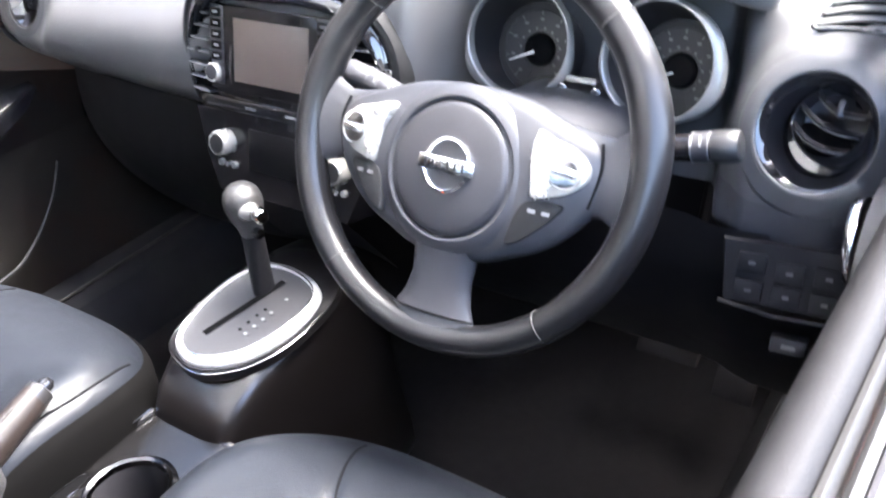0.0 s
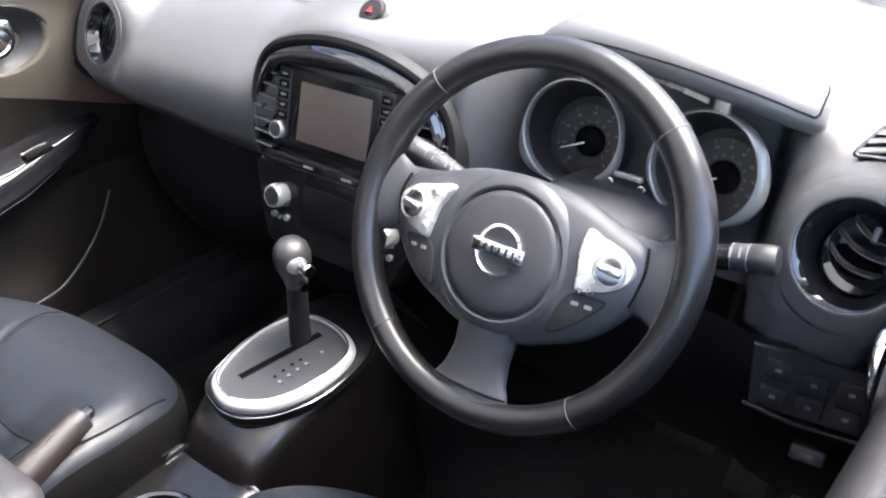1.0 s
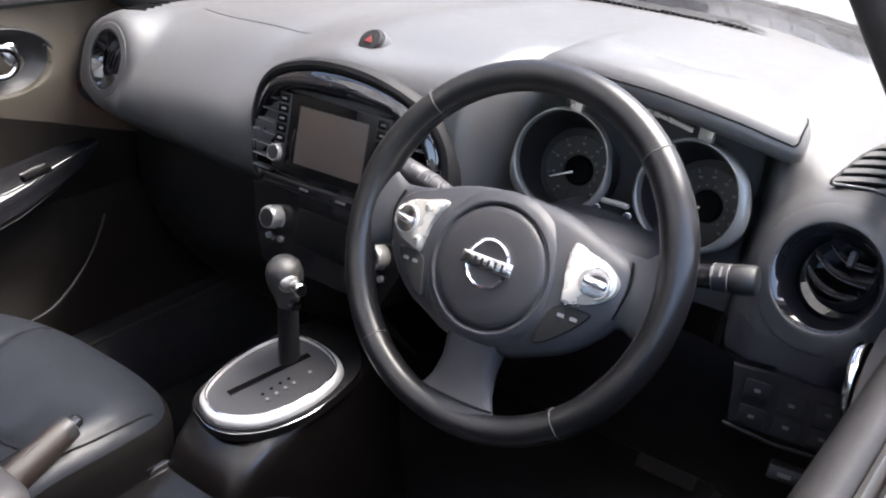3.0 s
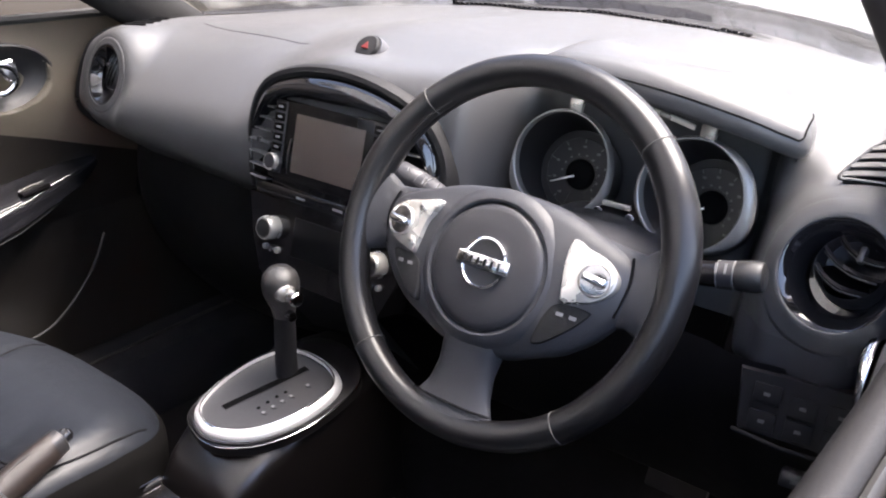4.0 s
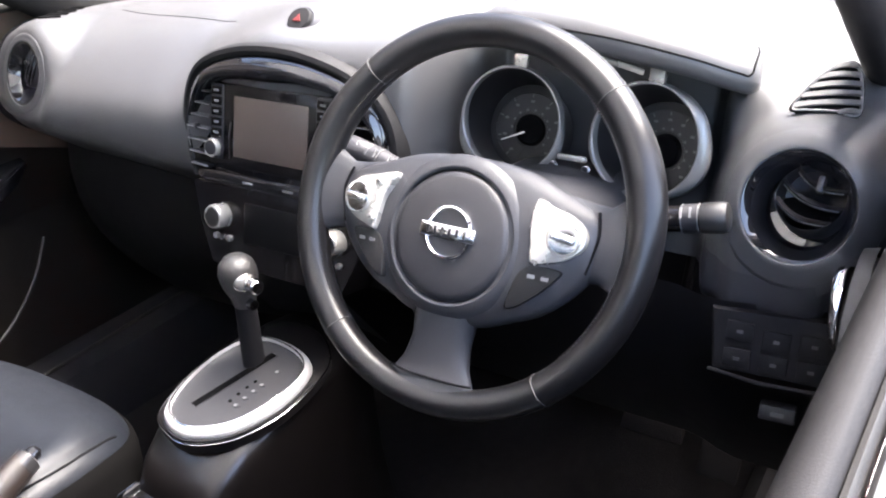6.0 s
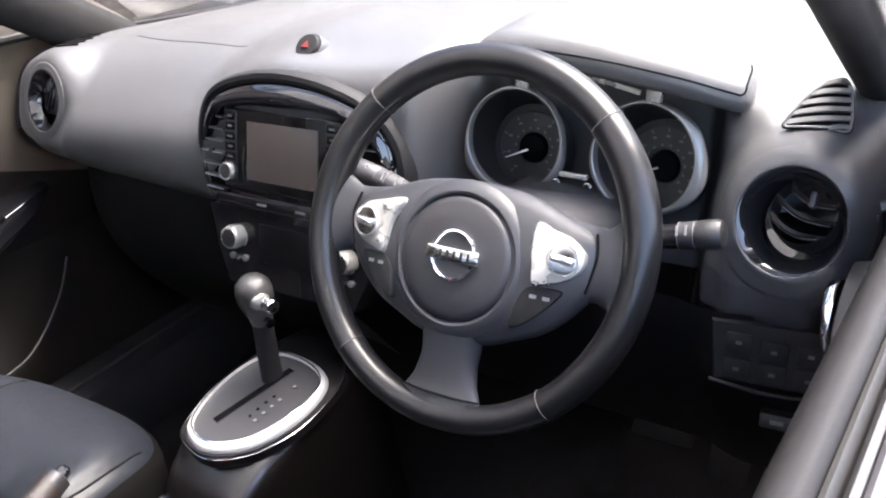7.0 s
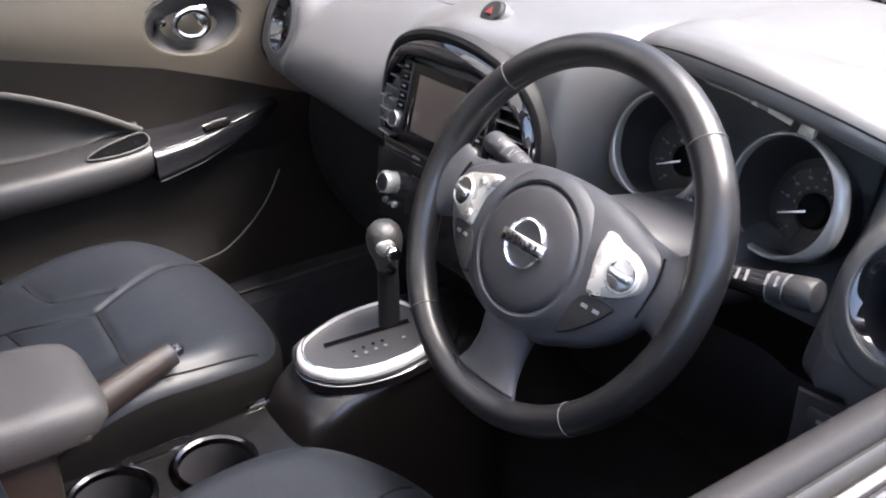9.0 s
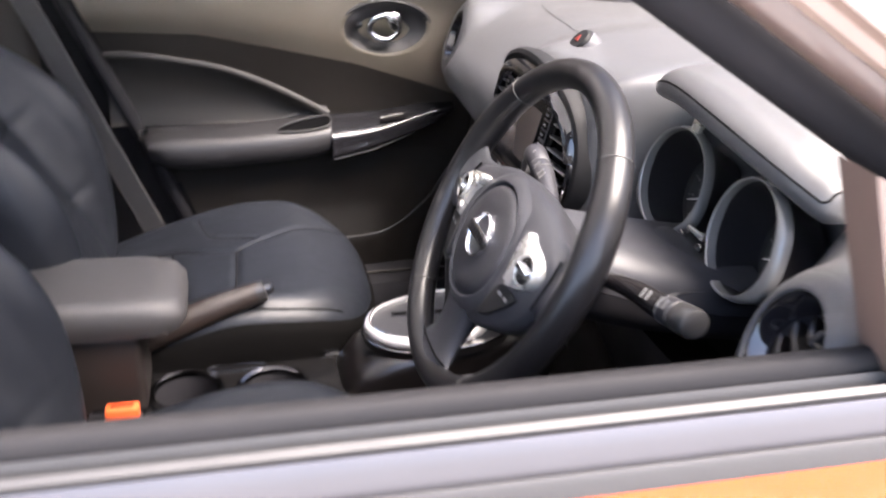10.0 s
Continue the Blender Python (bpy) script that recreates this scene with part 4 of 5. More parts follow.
for i, p in enumerate(brow[11:61]):
    d = Vector((p.x, p.y, 0)).normalized()
    t = math.sin(math.pi * i / 49) ** 0.7
    visor.append([p + d * a + Vector((0, 0, b)) for a, b in ((-0.008, -0.003), (-0.010 - 0.001 * t, 0.001), (-0.013 - 0.005 * t, 0.006), (-0.016 - 0.010 * t, 0.008), (-0.019 - 0.015 * t, 0.006), (-0.020 - 0.019 * t, -0.002), (-0.019 - 0.021 * t, -0.012), (-0.008, -0.022))])
part("visor", bent(loft(visor)), GLOSS, stack, "gloss visor over the screen", m=CS)
for x in (-0.052, -0.028):
    part("indicator", lathe([(0.0045, -0.004), (0.0042, 0.004), (0.0001, 0.005)], 16, (1.4, 0.8)), CHROME, stack, "small bright indicator lens", m=CS @ pose(x, 0.0735, 0.0))
unit = part("screen_unit", block(-0.100, 0.102, -0.036, 0.066, -0.002, 0.005, 0.003), UNITBLACK, stack, "piano-black screen unit", m=CS)
part("screen", block(-0.059, 0.056, -0.022, 0.052, 0.0042, 0.0062, 0.0008), SCREEN, unit, "blank touchscreen with a warm reflection put into its colour", m=CS)
part("bezel_line", tube([(-0.0655, -0.026, 0.005), (-0.0655, 0.0, 0.006), (-0.0640, 0.020, 0.005)], 0.0012, 6), CHROME, unit, "thin bright edge", m=CS)
for sx in (-0.0865, 0.0785):
    part("side_strip", block(sx - 0.0105, sx + 0.0105, -0.028, 0.064, 0.0042, 0.0062, 0.001), LOWER, unit, "dark button strip", m=CS)
    for k in range(5):
        y = 0.0560 - k * 0.0128
        b5 = part("button", block(sx - 0.0086, sx + 0.0086, y - 0.0050, y + 0.0050, 0.0058, 0.0076, 0.0010), UNITBLACK, unit, m=CS)
        part("symbol", block(sx - 0.0042 + 0.001 * (k % 2), sx + 0.0040, y - 0.0012, y + 0.0014, 0.0075, 0.0081, 0), BUTTON, b5, "pale printed symbol", m=CS)
    kb = part("knob", lathe([(0.0115, 0.005), (0.0110, 0.015), (0.0095, 0.0168), (0.0001, 0.0172)], 32), LOWER, unit, "small chrome-edged knob", m=CS @ pose(sx, -0.014, 0))
    part("edge", lathe([(0.0117, 0.011), (0.0120, 0.014), (0.0105, 0.0172), (0.0090, 0.0172)], 32), SATIN, kb, "bright ring", m=CS @ pose(sx, -0.014, 0))
for side in (-1, 1):
    x0, x1 = (-0.150, -0.100) if side < 0 else (0.104, 0.158)
    ov = part("air_vent", bent(block(x0, x1, -0.048, 0.060, -0.006, 0.001, 0)), SLOTBLACK, stack, "slatted centre vent", m=CS)
    for k in range(7):
        y = -0.040 + k * 0.0155
        a0 = x0 + (0.004 if side < 0 else 0.0) + (0.010 * abs(k - 3) / 3 if side < 0 else 0)
        a1 = x1 - (0.010 * abs(k - 3) / 3 if side > 0 else 0)
        part("slat", bent(loft([[Vector((lerp(a0, a1, u), y + dy, h)) for dy, h in ((-0.0016, 0.0), (-0.0018, 0.012), (-0.0006, 0.0135), (0.0008, 0.0125), (0.0010, 0.0))] for u in (0, 0.33, 0.66, 1)])), LOWER, ov, m=CS)
        # Pale line paints the light caught along each dark slat's front.
        part("slat_glint", bent(tube([(lerp(a0, a1, u), y - 0.0006, 0.0133) for u in (0, 0.33, 0.66, 1)], 0.0008, 6)), BUTTON, ov, "front edge with the light it catches painted pale", m=CS)
    part("tab", bent(block((x0 + x1) / 2 - 0.005, (x0 + x1) / 2 + 0.003, 0.003, 0.011, 0.008, 0.0145, 0.002)), LOWER, ov, m=CS)
    edge = [brow[k] + Vector((-side * 0.010, 0, 0.002)) for k in (range(0, 12) if side < 0 else range(60, 72))]
    # Right tube is thickened to stand in for the gloss fascia's bright reflection.
    part("bright_edge", bent(tube(edge, 0.0012 if side < 0 else 0.0042, 8)), CHROME, ov, "thin bright edge", m=CS)
climate = part("climate_panel", pad([(-0.136, -0.062), (-0.120, -0.12), (-0.10, -0.165), (0.11, -0.165), (0.130, -0.12), (0.146, -0.062)], [(1, -0.06), (1, -0.006), (0.985, -0.002)], 6, smooth=False), UNITBLACK, stack, "black climate control panel", m=CS)
part("trim_bar", block(-0.112, 0.118, -0.060, -0.044, -0.003, 0.004, 0.003), GLOSS, climate, m=CS)
for x in (-0.036, 0.028, 0.07):
    part("symbol", block(x - 0.008, x + 0.008, -0.0535, -0.0505, 0.0038, 0.0046, 0), BUTTON, climate, "faint printed word bar", m=CS)
part("display", block(-0.045, 0.055, -0.130, -0.078, -0.003, 0.0005, 0.002), DISPLAY, climate, "dark climate display", m=CS)
for side in (-1, 1):
    km = CS @ pose(0.0075 + side * 0.0905, -0.101, 0)
    kb = part("climate_knob", lathe([(0.0165, -0.003), (0.0158, 0.012), (0.0138, 0.016), (0.0118, 0.0165), (0.0110, 0.014), (0.0001, 0.0145)], 40), SATIN, climate, "bright silver rotary knob", m=km)
    part("cap", lathe([(0.0128, 0.013), (0.0124, 0.0164), (0.0001, 0.0172)], 32), BROW, kb, "dark knob face", m=km)
    for k in range(3):
        part("button", lathe([(0.0042, -0.003), (0.0040, 0.003), (0.0001, 0.0036)], 16), CHROME if k == 1 else BUTTON, climate, m=CS @ pose(0.0075 + side * (0.076 + 0.011 * k), -0.128, 0))
part("lower_tray", sheet(lambda u, v: Vector((lerp(-0.10, 0.10, u), 0.095 + 0.10 * v + 0.02 * math.sin(u * 3.14), lerp(0.79, 0.66, v))), 10, 8, 0.01), LOWER, stack, "dark tray below the climate panel")

# ---- tunnel, selector and console ----
console = thing("centre_console", "gloss dark centre console between the seats", "centre console")
secs = []
for y, hw, zt, xc in ((-0.12, 0.062, 0.590, 0.005), (-0.09, 0.070, 0.625, 0.002), (-0.05, 0.078, 0.648, 0.0), (0.02, 0.084, 0.664, 0.0), (0.09, 0.084, 0.676, 0.0), (0.14, 0.080, 0.680, 0.0), (0.18, 0.075, 0.675, 0.0)):
    secs.append(spline([(xc - hw * 1.25, y, 0.34), (xc - hw * 1.15, y, 0.50), (xc - hw * 1.02, y, zt - 0.05), (xc - hw * 0.9, y, zt - 0.012), (xc - hw * 0.5, y, zt), (xc + hw * 0.5, y, zt), (xc + hw * 0.9, y, zt - 0.012), (xc + hw * 1.02, y, zt - 0.05), (xc + hw * 1.15, y, 0.50), (xc + hw * 1.25, y, 0.34)], 48, True))
part("selector_pod", loft(secs), material("brown_black_gloss", (0.0042, 0.0034, 0.0034), 0.3, coat=0.15), console, "gloss brown-black selector pod", sharp=50)
part("tunnel", loft([[Vector((x, y, z)) for x, z in ((-0.10, 0.33), (-0.09, 0.48), (-0.064, 0.505), (0.085, 0.505), (0.105, 0.48), (0.115, 0.33))] for y in (-1.0, -0.5, -0.11)]), LOWER, console)
CUPS = ((0.016, -0.337, 0.0445), (0.027, -0.217, 0.0445))
bm = bmesh.new()
gx, gy = 36, 92
grid = [[bm.verts.new((lerp(-0.060, 0.082, i / gx), lerp(-0.475, -0.105, j / gy), 0.590 - 0.010 * (abs(2 * i / gx - 1) ** 8))) for j in range(gy + 1)] for i in range(gx + 1)]
for i in range(gx):
    for j in range(gy):
        q = (grid[i][j], grid[i + 1][j], grid[i + 1][j + 1], grid[i][j + 1])
        c = (q[0].co + q[2].co) / 2
        if all(math.hypot(c.x - a, c.y - b) > r - 0.001 for a, b, r in CUPS):
            bm.faces.new(q)
part("cup_plate", bm, PLATE, console, "dark silver cup holder plate")
edge_line = [(x, y, 0.5915) for x, y in ((-0.058, -0.400), (-0.058, -0.112), (0.080, -0.112), (0.080, -0.400))]
part("plate_edge", tube(edge_line, 0.0014, 6, closed=True), DARKCHROME, console, "thin bright plate edge")
for cx, cy, r in CUPS:
    hm = Matrix.Translation((cx, cy, 0.591))
    ch = part("cup_holder", lathe([(r + 0.001, 0.002), (r - 0.002, -0.005), (r - 0.004, -0.03), (r - 0.008, -0.065), (0.0001, -0.068)], 48), DARKER, console, "round dark cup holder", m=hm)
    part("ring", lathe([(r - 0.002, -0.003), (r - 0.001, 0.004), (r + 0.003, 0.006), (r + 0.008, 0.003), (r + 0.009, -0.003)], 48), CUPRING, ch, "black chrome ring", m=hm)
cs = part("coin_slot", pad([(-0.006, -0.034), (0.006, -0.034), (0.006, 0.034), (-0.006, 0.034)], [(1, -0.004), (1, 0.0008), (0.9, 0.0010)], 24), SLOTBLACK, console, "narrow dark coin slot", m=pose(-0.036, -0.265, 0.590))
part("edge", tube(spline([(-0.0068, -0.035, 0.0012), (0.0068, -0.035, 0.0012), (0.0068, 0.035, 0.0012), (-0.0068, 0.035, 0.0012)], 40, True), 0.0009, 6, closed=True), DARKCHROME, cs, "thin bright edge", m=pose(-0.036, -0.265, 0.590))
pan = part("switch_panel", block(-0.018, 0.062, -0.462, -0.404, 0.586, 0.595, 0.003), DARKER, console, "black panel of seat heater switches")
for k in range(2):
    for j in range(3):
        part("switch", block(-0.012 + j * 0.024, 0.006 + j * 0.024, -0.456 + k * 0.027, -0.435 + k * 0.027, 0.594, 0.599, 0.0015), UNITBLACK, pan, "small rocker switch")

GATE = basis((0.0, 0.020, 0.676), (1, 0.0, 0.0), (0, 1, 0.13))
gate = thing("gear_selector", "automatic gear selector in a chrome-ringed gate", "gear selector")
GC = Vector((0.006, -0.008, 0))


def polar(pts):
    """An outline's distance from the gate's middle, by angle."""
    q = [(p - GC) for p in spline([(*p, 0) for p in pts], 200, True)]
    q = sorted((math.atan2(p.y, p.x), p.length) for p in q)
    a, r = [k for k, _ in q], [k for _, k in q]
    return lambda t: float(np.interp(t, a, r, period=2 * math.pi))


inner = polar([(-0.005, -0.093), (0.024, -0.086), (0.050, -0.064), (0.067, -0.026), (0.072, 0.012), (0.067, 0.042), (0.050, 0.060), (0.018, 0.071), (-0.020, 0.072), (-0.045, 0.056), (-0.057, 0.020), (-0.0575, -0.020), (-0.050, -0.056), (-0.036, -0.080)])
apron = polar([(-0.036, -0.098), (0.012, -0.105), (0.053, -0.079), (0.080, -0.026), (0.085, 0.030), (0.078, 0.076), (0.052, 0.108), (0.014, 0.128), (-0.034, 0.124), (-0.064, 0.085), (-0.074, 0.030), (-0.073, -0.030), (-0.062, -0.078)])
turn = [2 * math.pi * i / 112 - math.pi for i in range(112)]


def round_gate(fn, h):
    return [GC + Vector((math.cos(t), math.sin(t), 0)) * fn(t) + Vector((0, 0, h)) for t in turn]


def skin_of(rows):
    return loft(rows, True, False, True)


part("ring", skin_of([round_gate(lambda t: inner(t) + a, b) for a, b in ((0.0, -0.004), (0.0002, 0.0058), (0.0012, 0.0072), (0.0024, 0.0066), (0.0034, 0.0060), (0.0070, 0.0032), (0.0092, 0.0002), (0.0100, -0.0036), (0.0100, -0.012), (0.0, -0.012))]), GATERING, gate, "broad satin chrome ring", m=GATE)
part("lip", skin_of([round_gate(lambda t: inner(t) + a, b) for a, b in ((0.0004, 0.0060), (0.0010, 0.0078), (0.0022, 0.0074), (0.0026, 0.0060))]), CHROME, gate, "thin bright inner lip", m=GATE)
part("gap", skin_of([round_gate(lambda t: inner(t) + a, b) for a, b in ((0.0094, -0.0040), (0.0126, -0.0050), (0.0126, -0.020), (0.0094, -0.020))]), DARKER, gate, "dark shadow gap", m=GATE)
part("apron", skin_of([round_gate(lambda t: inner(t) + 0.0120, -0.0048), round_gate(lambda t: max(apron(t), inner(t) + 0.0130) - 0.003, -0.0062), round_gate(lambda t: max(apron(t), inner(t) + 0.0130), -0.0085), round_gate(lambda t: max(apron(t), inner(t) + 0.0130) + 0.001, -0.022), round_gate(lambda t: inner(t) + 0.012, -0.022)]), COLLAR, gate, "satin brown-black apron behind the ring", m=GATE)
part("outer_line", tube(round_gate(lambda t: max(apron(t), inner(t) + 0.0130) + 0.0008, -0.0100), 0.0010, 8, closed=True), DARKCHROME, gate, "thin chrome line", m=GATE)
part("plate", loft([round_gate(lambda t: inner(t) * k + 0.0004, h) for k, h in ((1.0, -0.010), (1.0, 0.0012), (0.97, 0.0016), (0.5, 0.0018))]), material("gate_plate", (0.021, 0.021, 0.023), 0.5, bump=0.2, spec=0.35), gate, "dark grey gate plate", m=GATE)
SLOT = GATE @ pose(-0.0036, -0.0027, 0, 0, 0, -14.2)
# Thin raised block; the slot's inner shade is its near-black colour.
part("slot", block(-0.0050, 0.0050, -0.059, 0.059, 0.0010, 0.0026, 0.0004), SLOTBLACK, gate, "narrow black slot", m=SLOT)
part("slot_rim", tube([(-0.0058, -0.0600, 0.0022), (0.0058, -0.0600, 0.0022), (0.0058, 0.0600, 0.0022), (-0.0058, 0.0600, 0.0022)], 0.0006, 6, closed=True), LOWER, gate, m=SLOT)
for x, y in ((0.0312, -0.0388), (0.0325, -0.0243), (0.0342, -0.0105), (0.0362, 0.0026), (0.0380, 0.0296)):
    part("position_window", lathe([(0.0050, 0.0012), (0.0048, 0.0024), (0.0001, 0.0026)], 20, (1.0, 0.75)), LOWER, gate, "small dark position window", m=GATE @ pose(x, y, 0))
    part("letter_bar", block(-0.0028, 0.0012, -0.0026, 0.0010, 0.0024, 0.0031, 0), BUTTON, gate, "pale position mark", m=GATE @ pose(x, y, 0))
for x, y in ((0.0185, -0.0362), (0.0195, -0.0224), (0.0211, -0.0086), (0.0237, 0.0038)):
    part("position_dot", lathe([(0.0023, 0.0012), (0.0022, 0.0024), (0.0001, 0.0026)], 14), SLOTBLACK, gate, m=GATE @ pose(x, y, 0))
lv = [(-0.006, 0.054, 0.668), (-0.004, 0.052, 0.71), (0.001, 0.048, 0.755), (0.006, 0.043, 0.79)]
part("lever", tube(spline(lv, 16), lambda t: lerp(0.0128, 0.0108, t), 20, flat=1.25, up=(0, 1, 0)), DARKER, gate, "dark oval lever")
KN = basis((0.005, 0.041, 0.812), (1, 0.1, 0), (0, 1, 0.1))
part("knob", lathe([(0.0135, -0.040), (0.0155, -0.028), (0.0200, -0.016), (0.0228, -0.004), (0.0232, 0.006), (0.0208, 0.016), (0.0145, 0.0235), (0.007, 0.0265), (0.0001, 0.0272)], 40), KNOBGREY, gate, "round grey leather knob", m=KN)
part("cap", lathe([(0.0150, 0.002), (0.0138, 0.010), (0.0110, 0.0155), (0.006, 0.0180), (0.0001, 0.0188)], 32), KNOBCAP, gate, "grey satin knob side", m=basis((0.0115, 0.0375, 0.811), (0.45, 0.89, 0), (0, 0.15, 1)))
SB = basis((0.0370, 0.033, 0.8095), (0.30, 0.95, 0), (0, 0.1, 1))
part("button", lathe([(0.0095, -0.006), (0.0090, 0.006), (0.007, 0.008), (0.0001, 0.0085)], 24), CHROME, gate, "chrome release button", m=SB)
part("lower_button", lathe([(0.0065, -0.004), (0.0060, 0.004), (0.0001, 0.005)], 24), DARKCHROME, gate, m=basis((0.0250, 0.037, 0.780), (0.30, 0.95, 0), (0, 0.1, 1)))

for px0, px1 in ((-0.066, -0.060), (0.082, 0.088)):
    part("side_wall", block(px0, px1, -0.95, -0.105, 0.45, 0.584, 0.002), LOWER, console)

# ---- handbrake and armrest ----
hb = thing("handbrake", "brown-black leather handbrake lever with a chrome button", "handbrake")
hp = spline([(-0.042, -0.46, 0.615), (-0.050, -0.38, 0.648), (-0.060, -0.30, 0.675), (-0.069, -0.222, 0.698)], 24)
part("grip", tube(hp, lambda t: 0.0165 + 0.0035 * math.sin(t * 3.0) - 0.004 * t, 18, flat=1.2), GRIP, hb)
d = (hp[-1] - hp[-4]).normalized()
part("collar", tube([hp[-1] - d * 0.012, hp[-1] - d * 0.010, hp[-1] + d * 0.002, hp[-1] + d * 0.004], lambda t: (0.0125, 0.0142, 0.0138, 0.0105)[round(t * 3)], 18, flat=1.15), DARKSILVER, hb, "dark satin collar")
part("button", tube([hp[-1], hp[-1] + d * 0.012, hp[-1] + d * 0.016], lambda t: (0.0085, 0.0085, 0.005)[round(t * 2)], 16), GLOSS, hb, "black release button")
part("grip_seam", tube([p + Vector((0.004, 0, 0.0195)) for p in hp[6:20]], 0.0009, 6), THREAD, hb)
part("boot", tube([(-0.04, -0.50, 0.585), (-0.044, -0.45, 0.605), (-0.05, -0.40, 0.635)], lambda t: lerp(0.040, 0.020, t), 20, flat=0.8), LOWER, hb, "soft black boot")

arm = thing("armrest", "grey leather padded armrest on its bin", "armrest")
AM = Matrix.Translation((-0.016, -0.53, 0.712))
part("lid", cushion(0.083, 0.205, 7, lambda x, y: 0.050 - 0.12 * x * x - 0.05 * y * y, 0.026, 0.022, rings=24, segs=96), LEATHER2, arm, "grey leather lid", m=AM)
part("hinge_lip", block(-0.092, 0.060, -0.725, -0.350, 0.708, 0.717, 0.004), BIN, arm, "brown lower edge of the lid")
part("bin", block(-0.088, 0.050, -0.72, -0.385, 0.585, 0.709, 0.012, 3), BIN, arm, "brown-grey plastic bin")

# ---- seats ----
def seat(x0, label, fore, down, back, lean, hx):
    s = thing("car_seat", label, "car seat", group="front seats", m=Matrix.Translation((x0, 0, 0.36)))
    cm = Matrix.Translation((x0, -0.325 + fore, 0.655 - down))

    def top(x, y):
        side = smooth01((abs(x) - 0.11) / 0.09)
        return -0.037 + (0.026 if x > 0 else 0.006) * side * smooth01((0.17 - y) / 0.16) + 0.085 * smooth01((y + 0.27) / 0.42) - 0.036 * smooth01((y - 0.14) / 0.14)

    seams = [[(-0.130, -0.25), (-0.075, -0.061), (-0.008, 0.048), (-0.078, 0.187), (-0.095, 0.235)], [(-0.008, 0.048), (0.090, 0.045), (0.178, 0.038)], [(0.150, -0.25), (0.178, 0.038)], [(0.186, 0.202), (0.203, 0.159), (0.212, 0.112), (0.214, 0.06), (0.214, -0.12)], [(-0.170, -0.015), (-0.090, 0.008), (-0.045, 0.080)], [(-0.075, -0.062), (0.050, -0.040), (0.168, -0.035)]]
    seams = [[(x * hx / 0.236, y) for x, y in q] for q in seams]
    sew = part("cushion", cushion(hx, 0.272, 3.2, top, 0.010, 0.050, seams, 60, 160), LEATHER, s, "blue-grey leather cushion with sewn panels", m=cm, sharp=60)
    sewn_lines(sew, cm, hx, 0.272, 3.2, top, 0.050, seams)
    rim = []
    for q in range(96):
        a = 2 * math.pi * q / 96
        k = (abs(math.cos(a)) ** 3.2 + abs(math.sin(a)) ** 3.2) ** (-1 / 3.2)
        x, y = hx * math.cos(a) * k, 0.272 * math.sin(a) * k
        rim.append(Vector((x, y, top(x, y) - 0.050)))
    # Cushion side; its shadow next to the console is painted, not cast.
    part("skirt", loft([[Vector((p.x * f, p.y * f, p.z + h)) for p in rim] for f, h in ((0.940, 0.016), (0.985, 0.0220), (1.004, 0.012), (1.010, 0.0), (1.008, -0.03), (0.97, -0.09))]), SKIRT, s, "cushion side with its shade painted near-black", m=cm, sharp=60)
    part("base", block(x0 - hx + 0.02, x0 + hx - 0.02, -0.56, -0.075 + fore, 0.36, 0.575 - down, 0.03, 3), DARKER, s, "black seat base")
    for dx in (-0.17, 0.17):
        part("rail", block(x0 + dx - 0.02, x0 + dx + 0.02, -0.58, -0.08, 0.335, 0.365, 0.004), DARKER, s)
    bmx = basis((x0, -0.63 - back + 0.055 * lean, 0.875), (-1, 0, 0), (0, -lean, 1))

    def btop(x, y):
        side = smooth01((abs(x) - 0.09) / 0.10)
        return 0.032 + side * (0.016 + 0.085 * math.exp(-((y + 0.08) / 0.20) ** 2)) + 0.012 * math.cos(y * 6)

    bse = [[(-0.15, -0.30), (-0.14, 0.10), (-0.11, 0.24)], [(0.15, -0.30), (0.14, 0.10), (0.11, 0.24)], [(-0.14, 0.10), (0.14, 0.10)], [(-0.14, -0.05), (0.14, -0.05)], [(-0.14, -0.2), (0.14, -0.2)]]
    part("backrest", cushion(0.215, 0.385, 3.4, btop, 0.09, 0.080, bse, 60, 160, taper=-0.16), LEATHER, s, "blue-grey leather backrest with side bolsters", m=bmx, sharp=60)
    part("headrest", cushion(0.125, 0.085, 3.0, lambda x, y: 0.045 - x * x, 0.07, 0.04, rings=24, segs=64), LEATHER, s, "padded leather headrest", m=basis((x0, -0.83 - back, 1.39), (-1, 0, 0), (0, -0.2, 1)))
    for dx in (-0.06, 0.06):
        part("headrest_post", tube([(x0 + dx, -0.76 - back, 1.22), (x0 + dx, -0.81 - back, 1.36)], 0.006, 10), CHROME, s)
    return s


seat(-0.280, "blue-grey leather passenger seat", 0.022, 0.030, 0.064, 0.66, 0.236)
seat(0.352, "blue-grey leather driver's seat", 0.0, 0.002, 0.036, 0.62, 0.220)


def buckle(x, y, z, label):
    b = thing("seat_belt_buckle", label, "seat belt buckle")
    part("housing", block(x - 0.012, x + 0.010, y - 0.024, y + 0.024, z - 0.075, z + 0.001, 0.005), LOWER, b)
    part("release", block(x - 0.010, x + 0.0085, y - 0.021, y + 0.021, z - 0.006, z + 0.016, 0.003), REDBUCKLE, b, "orange-red release button")
    part("slot", block(x - 0.004, x + 0.002, y - 0.014, y + 0.014, z + 0.0150, z + 0.0164, 0), SLOTBLACK, b, "narrow tongue slot")
    part("stalk", tube([(x, y, z - 0.07), (x, y - 0.005, z - 0.14), (x, y - 0.01, z - 0.22)], 0.010, 10), LOWER, b)


buckle(0.090, -0.413, 0.613, "seat belt buckle with an orange-red button beside the driver's seat")

